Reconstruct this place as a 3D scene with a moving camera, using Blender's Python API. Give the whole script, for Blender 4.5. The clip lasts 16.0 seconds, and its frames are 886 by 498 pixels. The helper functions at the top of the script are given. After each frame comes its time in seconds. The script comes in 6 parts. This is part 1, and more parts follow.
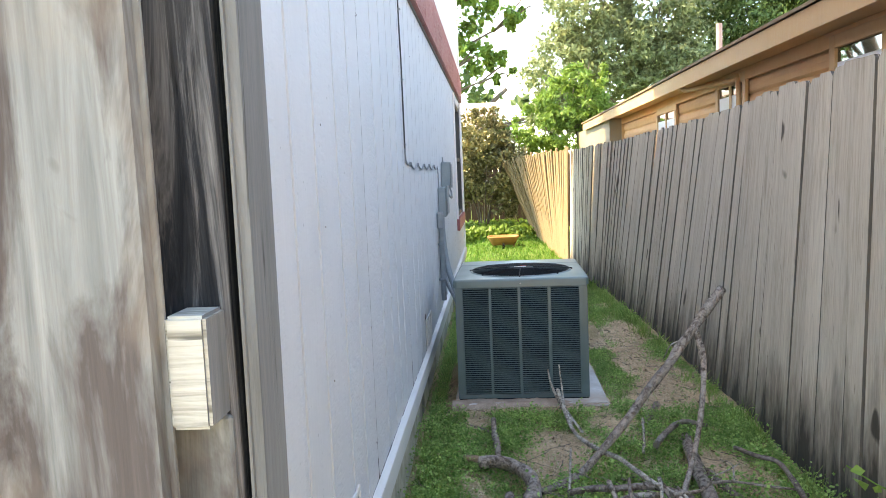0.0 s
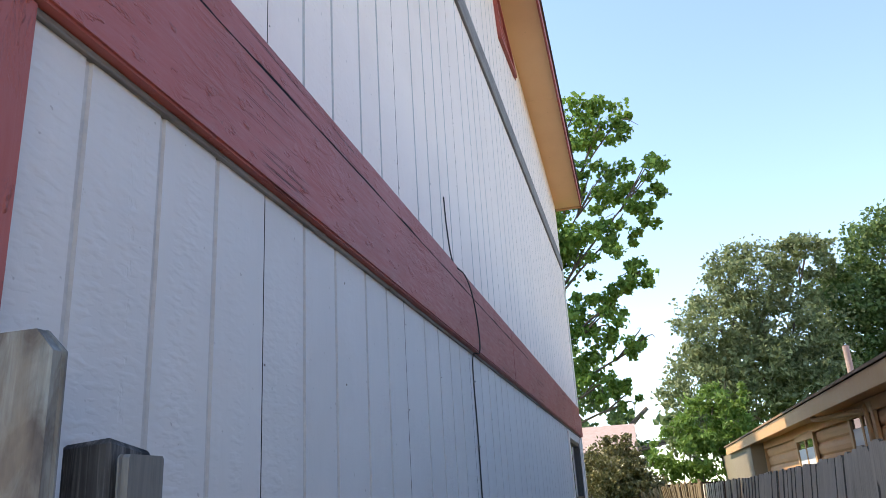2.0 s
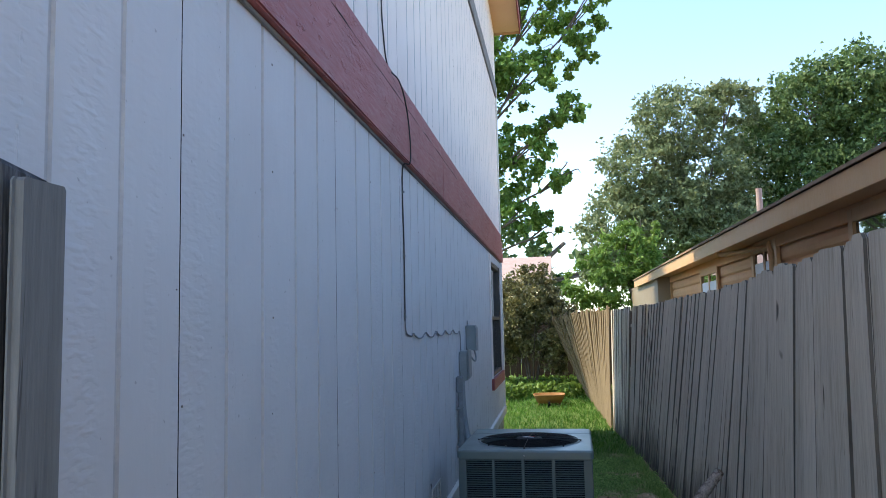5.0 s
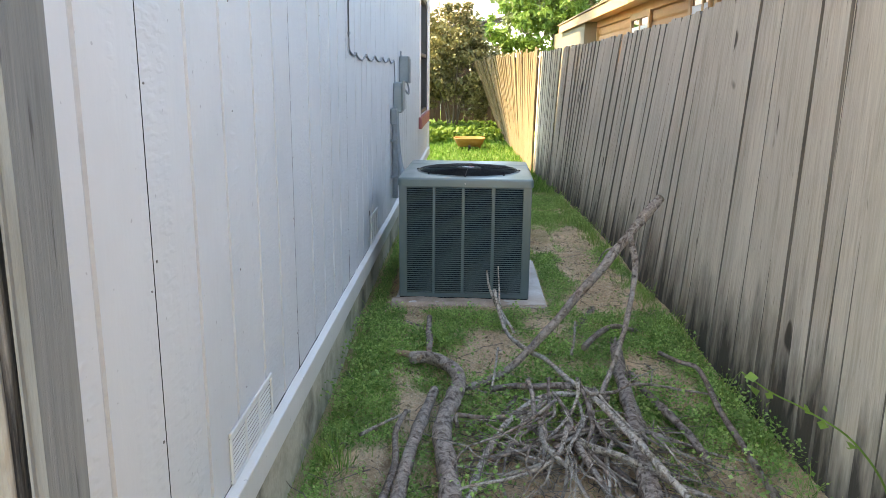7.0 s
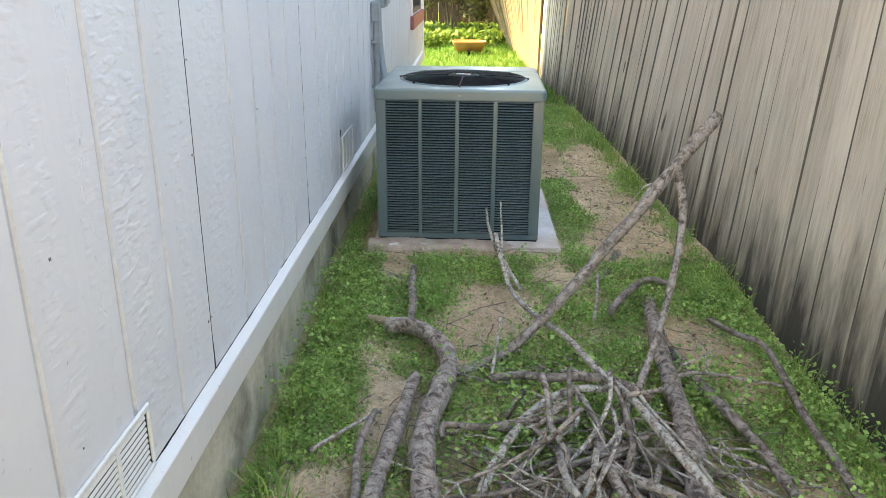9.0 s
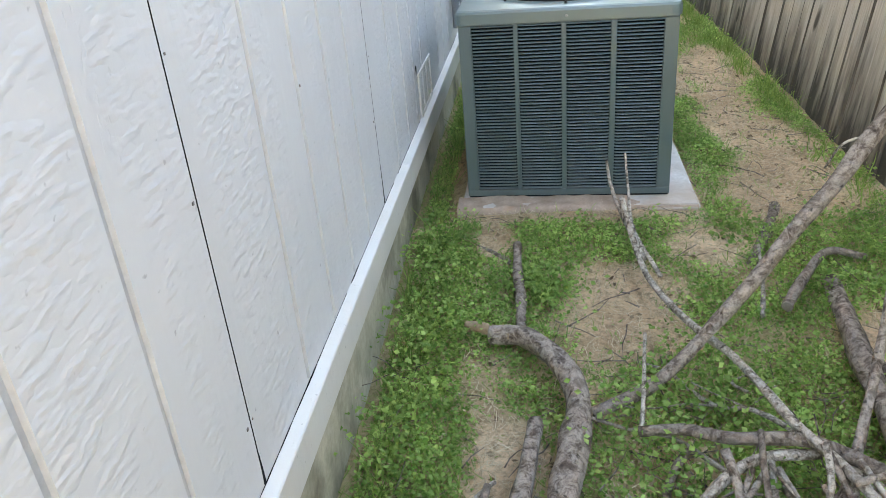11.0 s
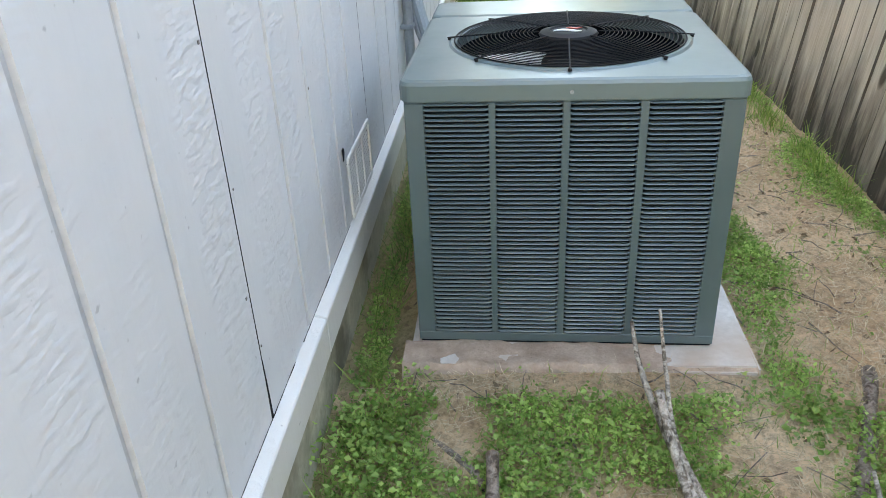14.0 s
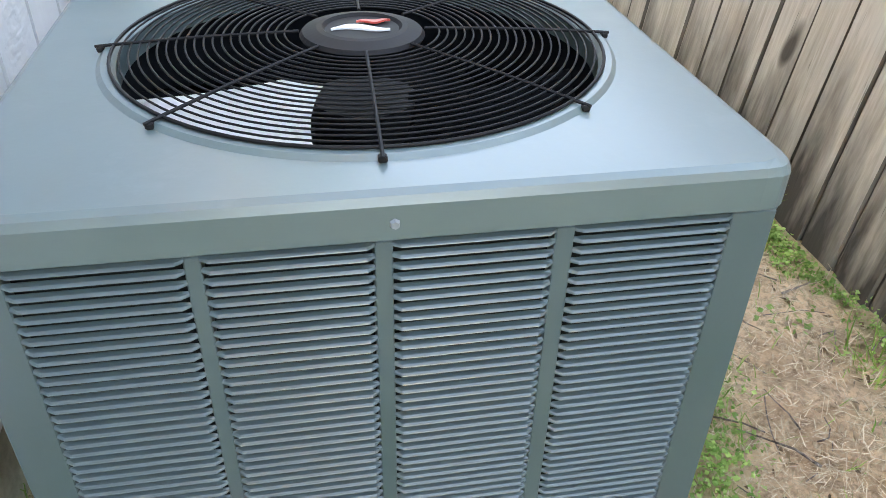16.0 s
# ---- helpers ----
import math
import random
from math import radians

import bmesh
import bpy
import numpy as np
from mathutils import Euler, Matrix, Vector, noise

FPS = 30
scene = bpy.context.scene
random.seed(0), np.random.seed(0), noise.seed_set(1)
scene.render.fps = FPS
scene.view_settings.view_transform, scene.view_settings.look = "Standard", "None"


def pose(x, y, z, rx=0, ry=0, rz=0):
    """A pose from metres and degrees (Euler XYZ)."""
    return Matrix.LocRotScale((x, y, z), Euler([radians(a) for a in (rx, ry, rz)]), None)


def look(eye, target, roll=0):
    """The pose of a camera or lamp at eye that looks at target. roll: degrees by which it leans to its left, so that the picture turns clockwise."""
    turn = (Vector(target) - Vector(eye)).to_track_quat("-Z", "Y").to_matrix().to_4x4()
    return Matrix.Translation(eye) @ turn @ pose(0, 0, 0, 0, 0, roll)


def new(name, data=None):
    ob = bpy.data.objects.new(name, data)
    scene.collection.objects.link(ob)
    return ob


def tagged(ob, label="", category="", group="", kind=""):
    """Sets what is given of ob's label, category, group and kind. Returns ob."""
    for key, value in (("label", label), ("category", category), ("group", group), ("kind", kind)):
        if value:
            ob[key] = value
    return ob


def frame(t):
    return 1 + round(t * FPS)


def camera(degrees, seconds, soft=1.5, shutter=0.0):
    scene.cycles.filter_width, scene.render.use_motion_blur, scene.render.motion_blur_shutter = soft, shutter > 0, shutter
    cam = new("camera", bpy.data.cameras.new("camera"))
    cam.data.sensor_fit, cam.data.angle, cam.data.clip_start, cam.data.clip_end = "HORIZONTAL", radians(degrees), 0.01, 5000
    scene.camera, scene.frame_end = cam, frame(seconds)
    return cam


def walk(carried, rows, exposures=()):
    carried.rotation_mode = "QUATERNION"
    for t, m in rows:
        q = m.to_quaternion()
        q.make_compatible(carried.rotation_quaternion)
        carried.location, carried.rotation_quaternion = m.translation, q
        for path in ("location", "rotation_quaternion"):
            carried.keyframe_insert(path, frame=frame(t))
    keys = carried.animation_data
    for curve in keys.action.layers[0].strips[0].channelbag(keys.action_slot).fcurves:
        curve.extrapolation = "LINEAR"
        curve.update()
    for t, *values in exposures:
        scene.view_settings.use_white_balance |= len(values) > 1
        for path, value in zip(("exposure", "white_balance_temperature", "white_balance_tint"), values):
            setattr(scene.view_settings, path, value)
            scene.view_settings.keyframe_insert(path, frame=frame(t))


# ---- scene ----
cam = camera(59.5, 16.0, soft=0.9)
PATH = [
    (0, (0.09, -0.132, 1.466), (-0.045, 1.854, 1.271), -2.4),
    (0.5, (0.303, -0.15, 1.455), (0.061, 1.829, 1.293), -1.5),
    (1, (0.452, -0.253, 1.504), (0.055, 1.707, 1.498), -1.3),
    (1.5, (0.48, -0.311, 1.59), (0.047, 1.614, 1.918), -2.3),
    (2, (0.497, -0.337, 1.67), (0.064, 1.514, 2.294), -3.5),
    (2.5, (0.495, -0.35, 1.764), (0.066, 1.425, 2.579), -2.7),
    (3, (0.49, -0.363, 1.824), (0.059, 1.347, 2.767), -2.1),
    (3.5, (0.5, -0.375, 1.826), (0.059, 1.301, 2.824), -1.6),
    (4, (0.476, -0.335, 1.782), (0.03, 1.413, 2.646), -1.7),
    (4.5, (0.474, -0.304, 1.671), (0.066, 1.572, 2.233), -2.4),
    (5, (0.453, -0.233, 1.579), (0.167, 1.737, 1.771), -1.3),
    (5.2, (0.446, -0.212, 1.526), (0.205, 1.773, 1.577), -0.5),
    (7.3, (0.242, -0.021, 1.417), (0.187, 1.924, 0.953), 0.3),
    (7.5, (0.269, 0.047, 1.402), (0.211, 1.989, 0.929), 0.0),
    (8, (0.325, 0.311, 1.404), (0.244, 2.25, 0.921), -0.4),
    (8.5, (0.31, 0.603, 1.364), (0.24, 2.524, 0.811), 0.2),
    (9, (0.278, 0.829, 1.332), (0.216, 2.712, 0.66), 0.5),
    (9.5, (0.288, 1.068, 1.316), (0.093, 2.908, 0.556), -2.1),
    (9.7, (0.268, 1.154, 1.322), (0.032, 2.979, 0.539), -3.4),
    (11.8, (0.102, 1.779, 1.374), (-0.161, 3.516, 0.419), -5.3),
    (12, (0.088, 1.832, 1.361), (-0.133, 3.586, 0.427), -5.3),
    (12.5, (0.058, 2.071, 1.312), (0.009, 3.881, 0.463), -1.8),
    (13, (0.035, 2.18, 1.312), (0.029, 3.964, 0.407), -1.3),
    (13.5, (0.093, 2.448, 1.295), (0.006, 4.207, 0.348), -2.5),
    (14, (0.088, 2.69, 1.331), (-0.085, 4.444, 0.385), -2.9),
    (14.5, (0.062, 3.163, 1.291), (0.118, 4.919, 0.335), -0.8),
    (15, (0.054, 3.425, 1.268), (0.222, 5.111, 0.256), 1.3),
    (15.5, (0.115, 3.594, 1.254), (0.301, 5.274, 0.185), 0.5),
    (16, (0.147, 3.842, 1.176), (0.493, 5.434, 0.062), 1.5),
]
EXPOSURES = [(0, 3.22, 9400, 11), (0.5, 3.14, 9300, 10), (1, 2.80, 8800, 9), (1.5, 2.2, 7700, 10), (2, 1.66, 7400, 12), (3, 1.24, 7300, 12), (3.5, 1.14, 7200, 12), (4, 1.22, 7200, 12),
             (4.5, 1.4, 7000, 11), (5, 1.74, 6900, 9), (5.2, 1.95, 7200, 9), (7.3, 3.3, 10000, 10), (8, 3.46, 10500, 10), (9, 3.7, 11200, 10), (12, 3.86, 12000, 10), (14.5, 3.98, 12000, 11), (15, 4.36, 12000, 13), (15.5, 4.28, 12000, 14), (16, 4.36, 12000, 14)]
walk(cam, [(t, look(eye, target, roll)) for t, eye, target, roll in PATH], EXPOSURES)

# ---- light ----
SUN_EL, SUN_AZ = 52.0, 176.0   # degrees; azimuth measured from +x towards +y
world = bpy.data.worlds.new("sky")
scene.world = world
world.use_nodes = True
wn = world.node_tree.nodes
sky = wn.new("ShaderNodeTexSky")
sky.sky_type = 'NISHITA'
sky.sun_disc = False
sky.sun_elevation = radians(SUN_EL)
sky.sun_rotation = radians(90 - SUN_AZ)
sky.air_density, sky.dust_density, sky.ozone_density = 0.82, 0.03, 2.1
wn["Background"].inputs["Strength"].default_value = 0.15
world.node_tree.links.new(sky.outputs[0], wn["Background"].inputs["Color"])
sun = new("sun", bpy.data.lights.new("sun", 'SUN'))
sun.data.energy, sun.data.angle, sun.data.color = 2.6, radians(0.55), (1.0, 0.89, 0.72)
_e, _a = radians(SUN_EL), radians(SUN_AZ)
sun.matrix_world = look((0, 0, 0), (-math.cos(_e) * math.cos(_a), -math.cos(_e) * math.sin(_a), -math.sin(_e)))


# ---- materials ----
class Mat:
    """A small builder of node materials."""

    def __init__(self, name, rough=0.7, metal=0.0, spec=0.5):
        self.m = bpy.data.materials.new(name)
        self.m.use_nodes = True
        self.t = self.m.node_tree
        self.b = self.t.nodes["Principled BSDF"]
        self.b.inputs["Roughness"].default_value = rough
        self.b.inputs["Metallic"].default_value = metal
        self.b.inputs["Specular IOR Level"].default_value = spec
        self.co = None
        self.height = None

    def node(self, kind, **kw):
        n = self.t.nodes.new(kind)
        for k, v in kw.items():
            n.inputs[k.replace("_", " ")].default_value = v
        return n

    def link(self, a, b):
        self.t.links.new(a, b)

    def coords(self, scale=(1, 1, 1), shift=True, world_space=False):
        tc = self.node("ShaderNodeTexCoord")
        mp = self.node("ShaderNodeMapping")
        mp.inputs["Scale"].default_value = scale
        if world_space:
            g = self.node("ShaderNodeNewGeometry")
            self.link(g.outputs["Position"], mp.inputs["Vector"])
        else:
            self.link(tc.outputs["Object"], mp.inputs["Vector"])
        if shift:
            oi = self.node("ShaderNodeObjectInfo")
            mul = self.t.nodes.new("ShaderNodeMath")
            mul.operation = 'MULTIPLY'
            mul.inputs[1].default_value = 37.0
            self.link(oi.outputs["Random"], mul.inputs[0])
            self.link(mul.outputs[0], mp.inputs["Location"])
        return mp.outputs[0]

    def noise(self, vec, scale=5.0, detail=5.0, rough=0.55, distort=0.0):
        n = self.node("ShaderNodeTexNoise", Scale=scale, Detail=detail, Roughness=rough, Distortion=distort)
        self.link(vec, n.inputs["Vector"])
        return n.outputs["Fac"]

    def ramp(self, fac, stops):
        r = self.node("ShaderNodeValToRGB")
        e = r.color_ramp.elements
        while len(e) < len(stops):
            e.new(0.5)
        for el, (p, c) in zip(e, stops):
            el.position = p
            el.color = (*c, 1) if len(c) == 3 else c
        self.link(fac, r.inputs[0])
        return r.outputs[0]

    def grey(self, fac, lo, hi, a=0.0, b=1.0):
        m = self.node("ShaderNodeMapRange")
        for k, v in zip(("From Min", "From Max", "To Min", "To Max"), (lo, hi, a, b)):
            m.inputs[k].default_value = v
        self.link(fac, m.inputs["Value"])
        return m.outputs[0]

    def mix(self, fac, a, b, mode='MIX'):
        m = self.t.nodes.new("ShaderNodeMix")
        m.data_type, m.blend_type = 'RGBA', mode
        for sock, v in ((m.inputs[0], fac), (m.inputs[6], a), (m.inputs[7], b)):
            if isinstance(v, (int, float)):
                sock.default_value = v
            elif isinstance(v, tuple):
                sock.default_value = (*v, 1)
            else:
                self.link(v, sock)
        return m.outputs[2]

    def math(self, op, a, b):
        m = self.t.nodes.new("ShaderNodeMath")
        m.operation = op
        for sock, v in zip(m.inputs, (a, b)):
            if isinstance(v, (int, float)):
                sock.default_value = v
            else:
                self.link(v, sock)
        return m.outputs[0]

    def random(self):
        return self.node("ShaderNodeObjectInfo").outputs["Random"]

    def island(self):
        return self.node("ShaderNodeNewGeometry").outputs["Random Per Island"]

    def color(self, c):
        if isinstance(c, tuple):
            self.b.inputs["Base Color"].default_value = (*c, 1)
        else:
            self.link(c, self.b.inputs["Base Color"])
        return self

    def rough(self, r):
        self.link(r, self.b.inputs["Roughness"])
        return self

    def bump(self, h, strength=0.3, dist=0.01):
        n = self.node("ShaderNodeBump", Strength=strength, Distance=dist)
        self.link(h, n.inputs["Height"])
        if self.height is not None:
            self.link(self.height, n.inputs["Normal"])
        self.height = n.outputs[0]
        self.link(self.height, self.b.inputs["Normal"])
        return self


def painted_wood(name, base, dirt, fissure=0.5, rough=0.6, stain=0.35, along=2, cracks=0.0, ripple=0.0, ridges=0.3):
    """Paint over rough-sawn plywood: vertical grain ridges, faint stains."""
    k = Mat(name, rough)
    v = k.coords((1, 1, 1))
    sg, sf, sp = [3, 3, 3], [2.2, 2.2, 2.2], [1, 1, 1]
    sg[along], sf[along], sp[along] = 0.28, 0.5, 0.45
    vg = k.coords(tuple(sg))
    grain = k.noise(vg, 26, 6, 0.65, 0.6)
    vs = k.coords(tuple(sf))
    fis = k.noise(vs, 9, 5, 0.6, 1.8)
    mask = k.grey(k.noise(v, 1.7, 3), 0.5, 0.68)
    cath = k.math('MULTIPLY', k.grey(fis, 0.47, 0.56), mask)
    blot = k.noise(v, 2.3, 6, 0.6)
    c = k.mix(k.grey(blot, 0.45, 0.8, 0, stain), base, dirt)
    c = k.mix(k.grey(grain, 0.62, 0.78, 0, 0.12), c, dirt)
    speck = k.grey(k.noise(v, 55, 2, 0.4), 0.73, 0.78, 0, 0.5)
    c = k.mix(speck, c, (dirt[0] * 0.5, dirt[1] * 0.5, dirt[2] * 0.5))
    if cracks:
        cr = k.noise(k.coords(tuple(q * (0.25 if i == along else 1.6) for i, q in enumerate(sg))), 5, 4, 0.5, 0.6)
        line = k.grey(k.math('ABSOLUTE', k.math('SUBTRACT', cr, 0.5), 0.0), 0.0, 0.012, cracks, 0.0)
        line = k.math('MULTIPLY', line, k.grey(k.noise(v, 1.1, 2), 0.5, 0.6))
        c = k.mix(line, c, tuple(q * 0.25 for q in dirt))
        k.bump(line, 0.8, -0.006)
    k.color(c)
    k.bump(grain, ridges, 0.004)
    k.bump(cath, 0.7 * fissure, 0.008)
    if ripple:
        # torn grain under the paint: short raised flecks lying across the sheet, gathered in upright bands
        band = k.grey(k.noise(k.coords((6.5, 6.5, 0.45)), 1.0, 3, 0.55), 0.44, 0.62)
        fleck = k.noise(k.coords((0.8, 0.8, 2.0)), 32, 1.5, 0.4, 0.1)
        k.bump(k.math('MULTIPLY', k.grey(fleck, 0.44, 0.70), band), ripple, 0.009)
        row = k.grey(k.noise(k.coords((11.0, 11.0, 0.35)), 1.0, 2, 0.4), 0.60, 0.66)
        dent = k.grey(k.noise(k.coords((1.6, 1.6, 0.8)), 36, 2, 0.5), 0.58, 0.64)
        k.bump(k.math('MULTIPLY', dent, row), ripple * 1.2, -0.010)
        k.bump(k.noise(k.coords((1, 1, 0.6)), 14, 4, 0.6), 0.16, 0.006)
    pits = k.grey(k.noise(k.coords(tuple(sp)), 26, 4, 0.6), 0.60, 0.72)
    k.bump(pits, 1.0 * fissure, 0.008)
    k.rough(k.grey(grain, 0.3, 0.7, rough - 0.1, rough + 0.15))
    return k.m


def weathered_wood(name, stops, axis=2, grain_scale=30, rough=0.85, low_stain=None, tint=0.25):
    """Bare weathered timber; axis is the way the grain runs. low_stain: (height, colour) of black mildew from the soil."""
    k = Mat(name, rough, spec=0.2)
    sc = [3.0, 3.0, 3.0]
    sc[axis] = 0.16
    v = k.coords(tuple(sc))
    g = k.noise(v, grain_scale / 3, 7, 0.7, 0.8)
    fine = k.noise(v, grain_scale * 1.6, 4, 0.7)
    c = k.ramp(g, stops)
    c = k.mix(k.grey(fine, 0.40, 0.72, 0.0, 0.42), c, tuple(s * 0.45 for s in stops[0][1]))
    crack = k.noise(k.coords(tuple(q * 1.4 for q in sc)), grain_scale * 0.9, 3, 0.5, 0.5)
    c = k.mix(k.grey(crack, 0.68, 0.74, 0, 0.8), c, tuple(s * 0.2 for s in stops[0][1]))
    blot = k.noise(k.coords((1, 1, 0.5)), 3.2, 5, 0.6)
    c = k.mix(k.grey(blot, 0.4, 0.75, 0.0, 0.5), c, stops[-1][1])
    r = k.random()
    c = k.mix(k.grey(r, 0, 1, 0, tint), c, tuple(s * 0.5 for s in stops[1][1]))
    knot = k.noise(k.coords((1, 1, 0.55)), 6.5, 1, 0.3)
    c = k.mix(k.grey(knot, 0.745, 0.775, 0, 0.85), c, (0.035, 0.026, 0.02))
    if low_stain:
        pos = k.node("ShaderNodeSeparateXYZ")
        k.link(k.node("ShaderNodeNewGeometry").outputs["Position"], pos.inputs[0])
        wob = k.noise(k.coords((2.5, 2.5, 0.5)), 2.6, 5, 0.65)
        h = k.math('SUBTRACT', pos.outputs["Z"], k.grey(wob, 0.3, 0.72, -0.03, low_stain[0]))
        c = k.mix(k.grey(h, -0.16, 0.26, 0.92, 0.0), c, low_stain[1])
    k.color(c)
    k.bump(g, 0.5, 0.006)
    k.bump(fine, 0.4, 0.002)
    return k.m


def speckled(name, a, b, scale=8, rough=0.8, bump=0.3, dist=0.006, spec=0.3, c3=None, metal=0.0):
    k = Mat(name, rough, metal, spec)
    v = k.coords()
    n = k.noise(v, scale, 7, 0.62)
    f = k.noise(v, scale * 9, 4, 0.6)
    c = k.mix(k.grey(n, 0.3, 0.7), a, b)
    c = k.mix(k.grey(f, 0.35, 0.7, 0, 0.3), c, tuple(q * 0.6 for q in a))
    if c3:
        c = k.mix(k.grey(k.noise(v, scale * 0.35, 5, 0.6), 0.5, 0.66, 0, 0.85), c, c3)
    k.color(c)
    k.bump(n, bump, dist)
    k.bump(f, bump, dist * 0.3)
    return k.m


def leafy(name, a, b, rough=0.55, trans=0.35, patch=1.3):
    """Leaves: each its own shade, some light passing through."""
    k = Mat(name, rough, spec=0.35)
    c = k.mix(k.island(), a, b)
    c = k.mix(k.grey(k.noise(k.coords(shift=False), patch, 3), 0.35, 0.7, 0, 0.5 if patch < 2 else 0.75), c, tuple(q * 0.6 for q in a))
    k.color(c)
    tr = k.node("ShaderNodeBsdfTranslucent")
    k.link(c, tr.inputs["Color"])
    ms = k.node("ShaderNodeMixShader")
    ms.inputs[0].default_value = trans
    k.link(k.b.outputs[0], ms.inputs[1])
    k.link(tr.outputs[0], ms.inputs[2])
    k.link(ms.outputs[0], k.t.nodes["Material Output"].inputs["Surface"])
    return k.m


def picket_wood():
    """Pale silvered board with broad brown-black water stains."""
    k = Mat("pale_silvered_picket", 0.85, spec=0.2)
    g = k.noise(k.coords((3, 3, 0.22)), 9, 7, 0.65, 0.9)
    fine = k.noise(k.coords((4, 4, 0.12)), 60, 4, 0.7)
    c = k.ramp(g, ((0.32, (0.10, 0.112, 0.114)), (0.5, (0.19, 0.21, 0.212)), (0.7, (0.28, 0.305, 0.303))))
    blot = k.noise(k.coords((9, 9, 2.6)), 1.5, 6, 0.62, 0.8)
    c = k.mix(k.grey(blot, 0.44, 0.58, 0, 0.85), c, (0.060, 0.048, 0.046))
    b2 = k.noise(k.coords((6, 6, 2.6)), 1.3, 5, 0.6)
    c = k.mix(k.grey(b2, 0.52, 0.7, 0, 0.5), c, (0.29, 0.25, 0.20))
    c = k.mix(k.grey(fine, 0.45, 0.75, 0, 0.35), c, (0.14, 0.12, 0.11))
    knot = k.noise(k.coords((1, 1, 0.8)), 11, 1, 0.3)
    c = k.mix(k.grey(knot, 0.74, 0.77, 0, 0.9), c, (0.03, 0.022, 0.018))
    k.color(c)
    k.bump(g, 0.5, 0.005)
    k.bump(fine, 0.3, 0.002)
    return k.m


M_SIDING = painted_wood("white_siding_paint", (0.58, 0.59, 0.605), (0.44, 0.45, 0.46), 0.03, ripple=0.21, ridges=0.05)
# grooves darker than the wall: their shade is put in the colour
M_GROOVE = speckled("groove_shade_paint", (0.46, 0.465, 0.475), (0.54, 0.545, 0.55), 6, 0.85)
# pinker and paler than the lower siding; also used on the window casing
M_SIDING_UP = painted_wood("upper_pinkish_siding_paint", (0.80, 0.715, 0.68), (0.62, 0.55, 0.52), 0.2, ripple=0.2, ridges=0.12)
M_RED = painted_wood("brick_red_paint", (0.34, 0.086, 0.078), (0.23, 0.062, 0.057), 0.8, 0.55)
M_REDBAND = painted_wood("brick_red_band_paint", (0.34, 0.086, 0.078), (0.23, 0.062, 0.057), 0.7, 0.5, 0.5, 1, 0.9)
M_TRIMWHITE = painted_wood("white_trim_paint", (0.64, 0.63, 0.60), (0.47, 0.45, 0.41), 0.3, 0.55, 0.6)
M_GREYBOARD = weathered_wood("grey_weathered_board", ((0.3, (0.12, 0.12, 0.13)), (0.5, (0.22, 0.22, 0.235)), (0.7, (0.32, 0.32, 0.335))), 1)
M_SOFFIT = painted_wood("tan_soffit_paint", (0.74, 0.50, 0.30), (0.60, 0.38, 0.22), 0.2, 0.6)
M_SHINGLE = speckled("dark_shingle", (0.06, 0.055, 0.055), (0.10, 0.09, 0.09), 14)
M_CONCRETE = speckled("stained_concrete", (0.42, 0.39, 0.30), (0.62, 0.58, 0.47), 7, 0.9, 0.6, 0.012, c3=(0.12, 0.112, 0.082))
M_SLAB = speckled("pad_concrete", (0.55, 0.49, 0.44), (0.74, 0.71, 0.68), 7, 0.9, 0.6, 0.008, c3=(0.48, 0.38, 0.31))
FENCE_STOPS = ((0.27, (0.33, 0.275, 0.215)), (0.46, (0.55, 0.48, 0.395)), (0.70, (0.66, 0.59, 0.50)))
M_FENCE = weathered_wood("weathered_fence_board", FENCE_STOPS, 2, 26, low_stain=(0.50, (0.03, 0.026, 0.023)), tint=0.24)
# dark board edges carry the shade of the gaps between boards
M_FENCEEDGE = weathered_wood("gap_shade_board_edge", ((0.3, (0.08, 0.068, 0.056)), (0.5, (0.14, 0.12, 0.10)), (0.7, (0.20, 0.172, 0.145))), 2)
# far fence boards: sunlight's yellow put in the colour, darkened against overexposure
M_HONEY = weathered_wood("sunlit_toned_fence_board", ((0.28, (0.12, 0.082, 0.046)), (0.46, (0.235, 0.172, 0.10)), (0.72, (0.30, 0.23, 0.145))), 2, 26)
M_BACKFENCE = weathered_wood("brown_fence_board", ((0.3, (0.05, 0.03, 0.02)), (0.5, (0.085, 0.05, 0.034)), (0.7, (0.11, 0.068, 0.05))), 2)
M_PALE = picket_wood()
M_DARKPOST = weathered_wood("black_mildewed_post", ((0.40, (0.008, 0.010, 0.014)), (0.50, (0.028, 0.033, 0.040)), (0.66, (0.24, 0.25, 0.26))), 2, 34)
M_POSTSIDE = weathered_wood("grey_post_side", ((0.30, (0.11, 0.125, 0.13)), (0.5, (0.165, 0.18, 0.185)), (0.72, (0.23, 0.24, 0.245))), 2, 30)
M_RAIL = weathered_wood("pale_rail_end", ((0.36, (0.12, 0.12, 0.10)), (0.48, (0.40, 0.41, 0.37)), (0.66, (0.52, 0.53, 0.49))), 0, 40)
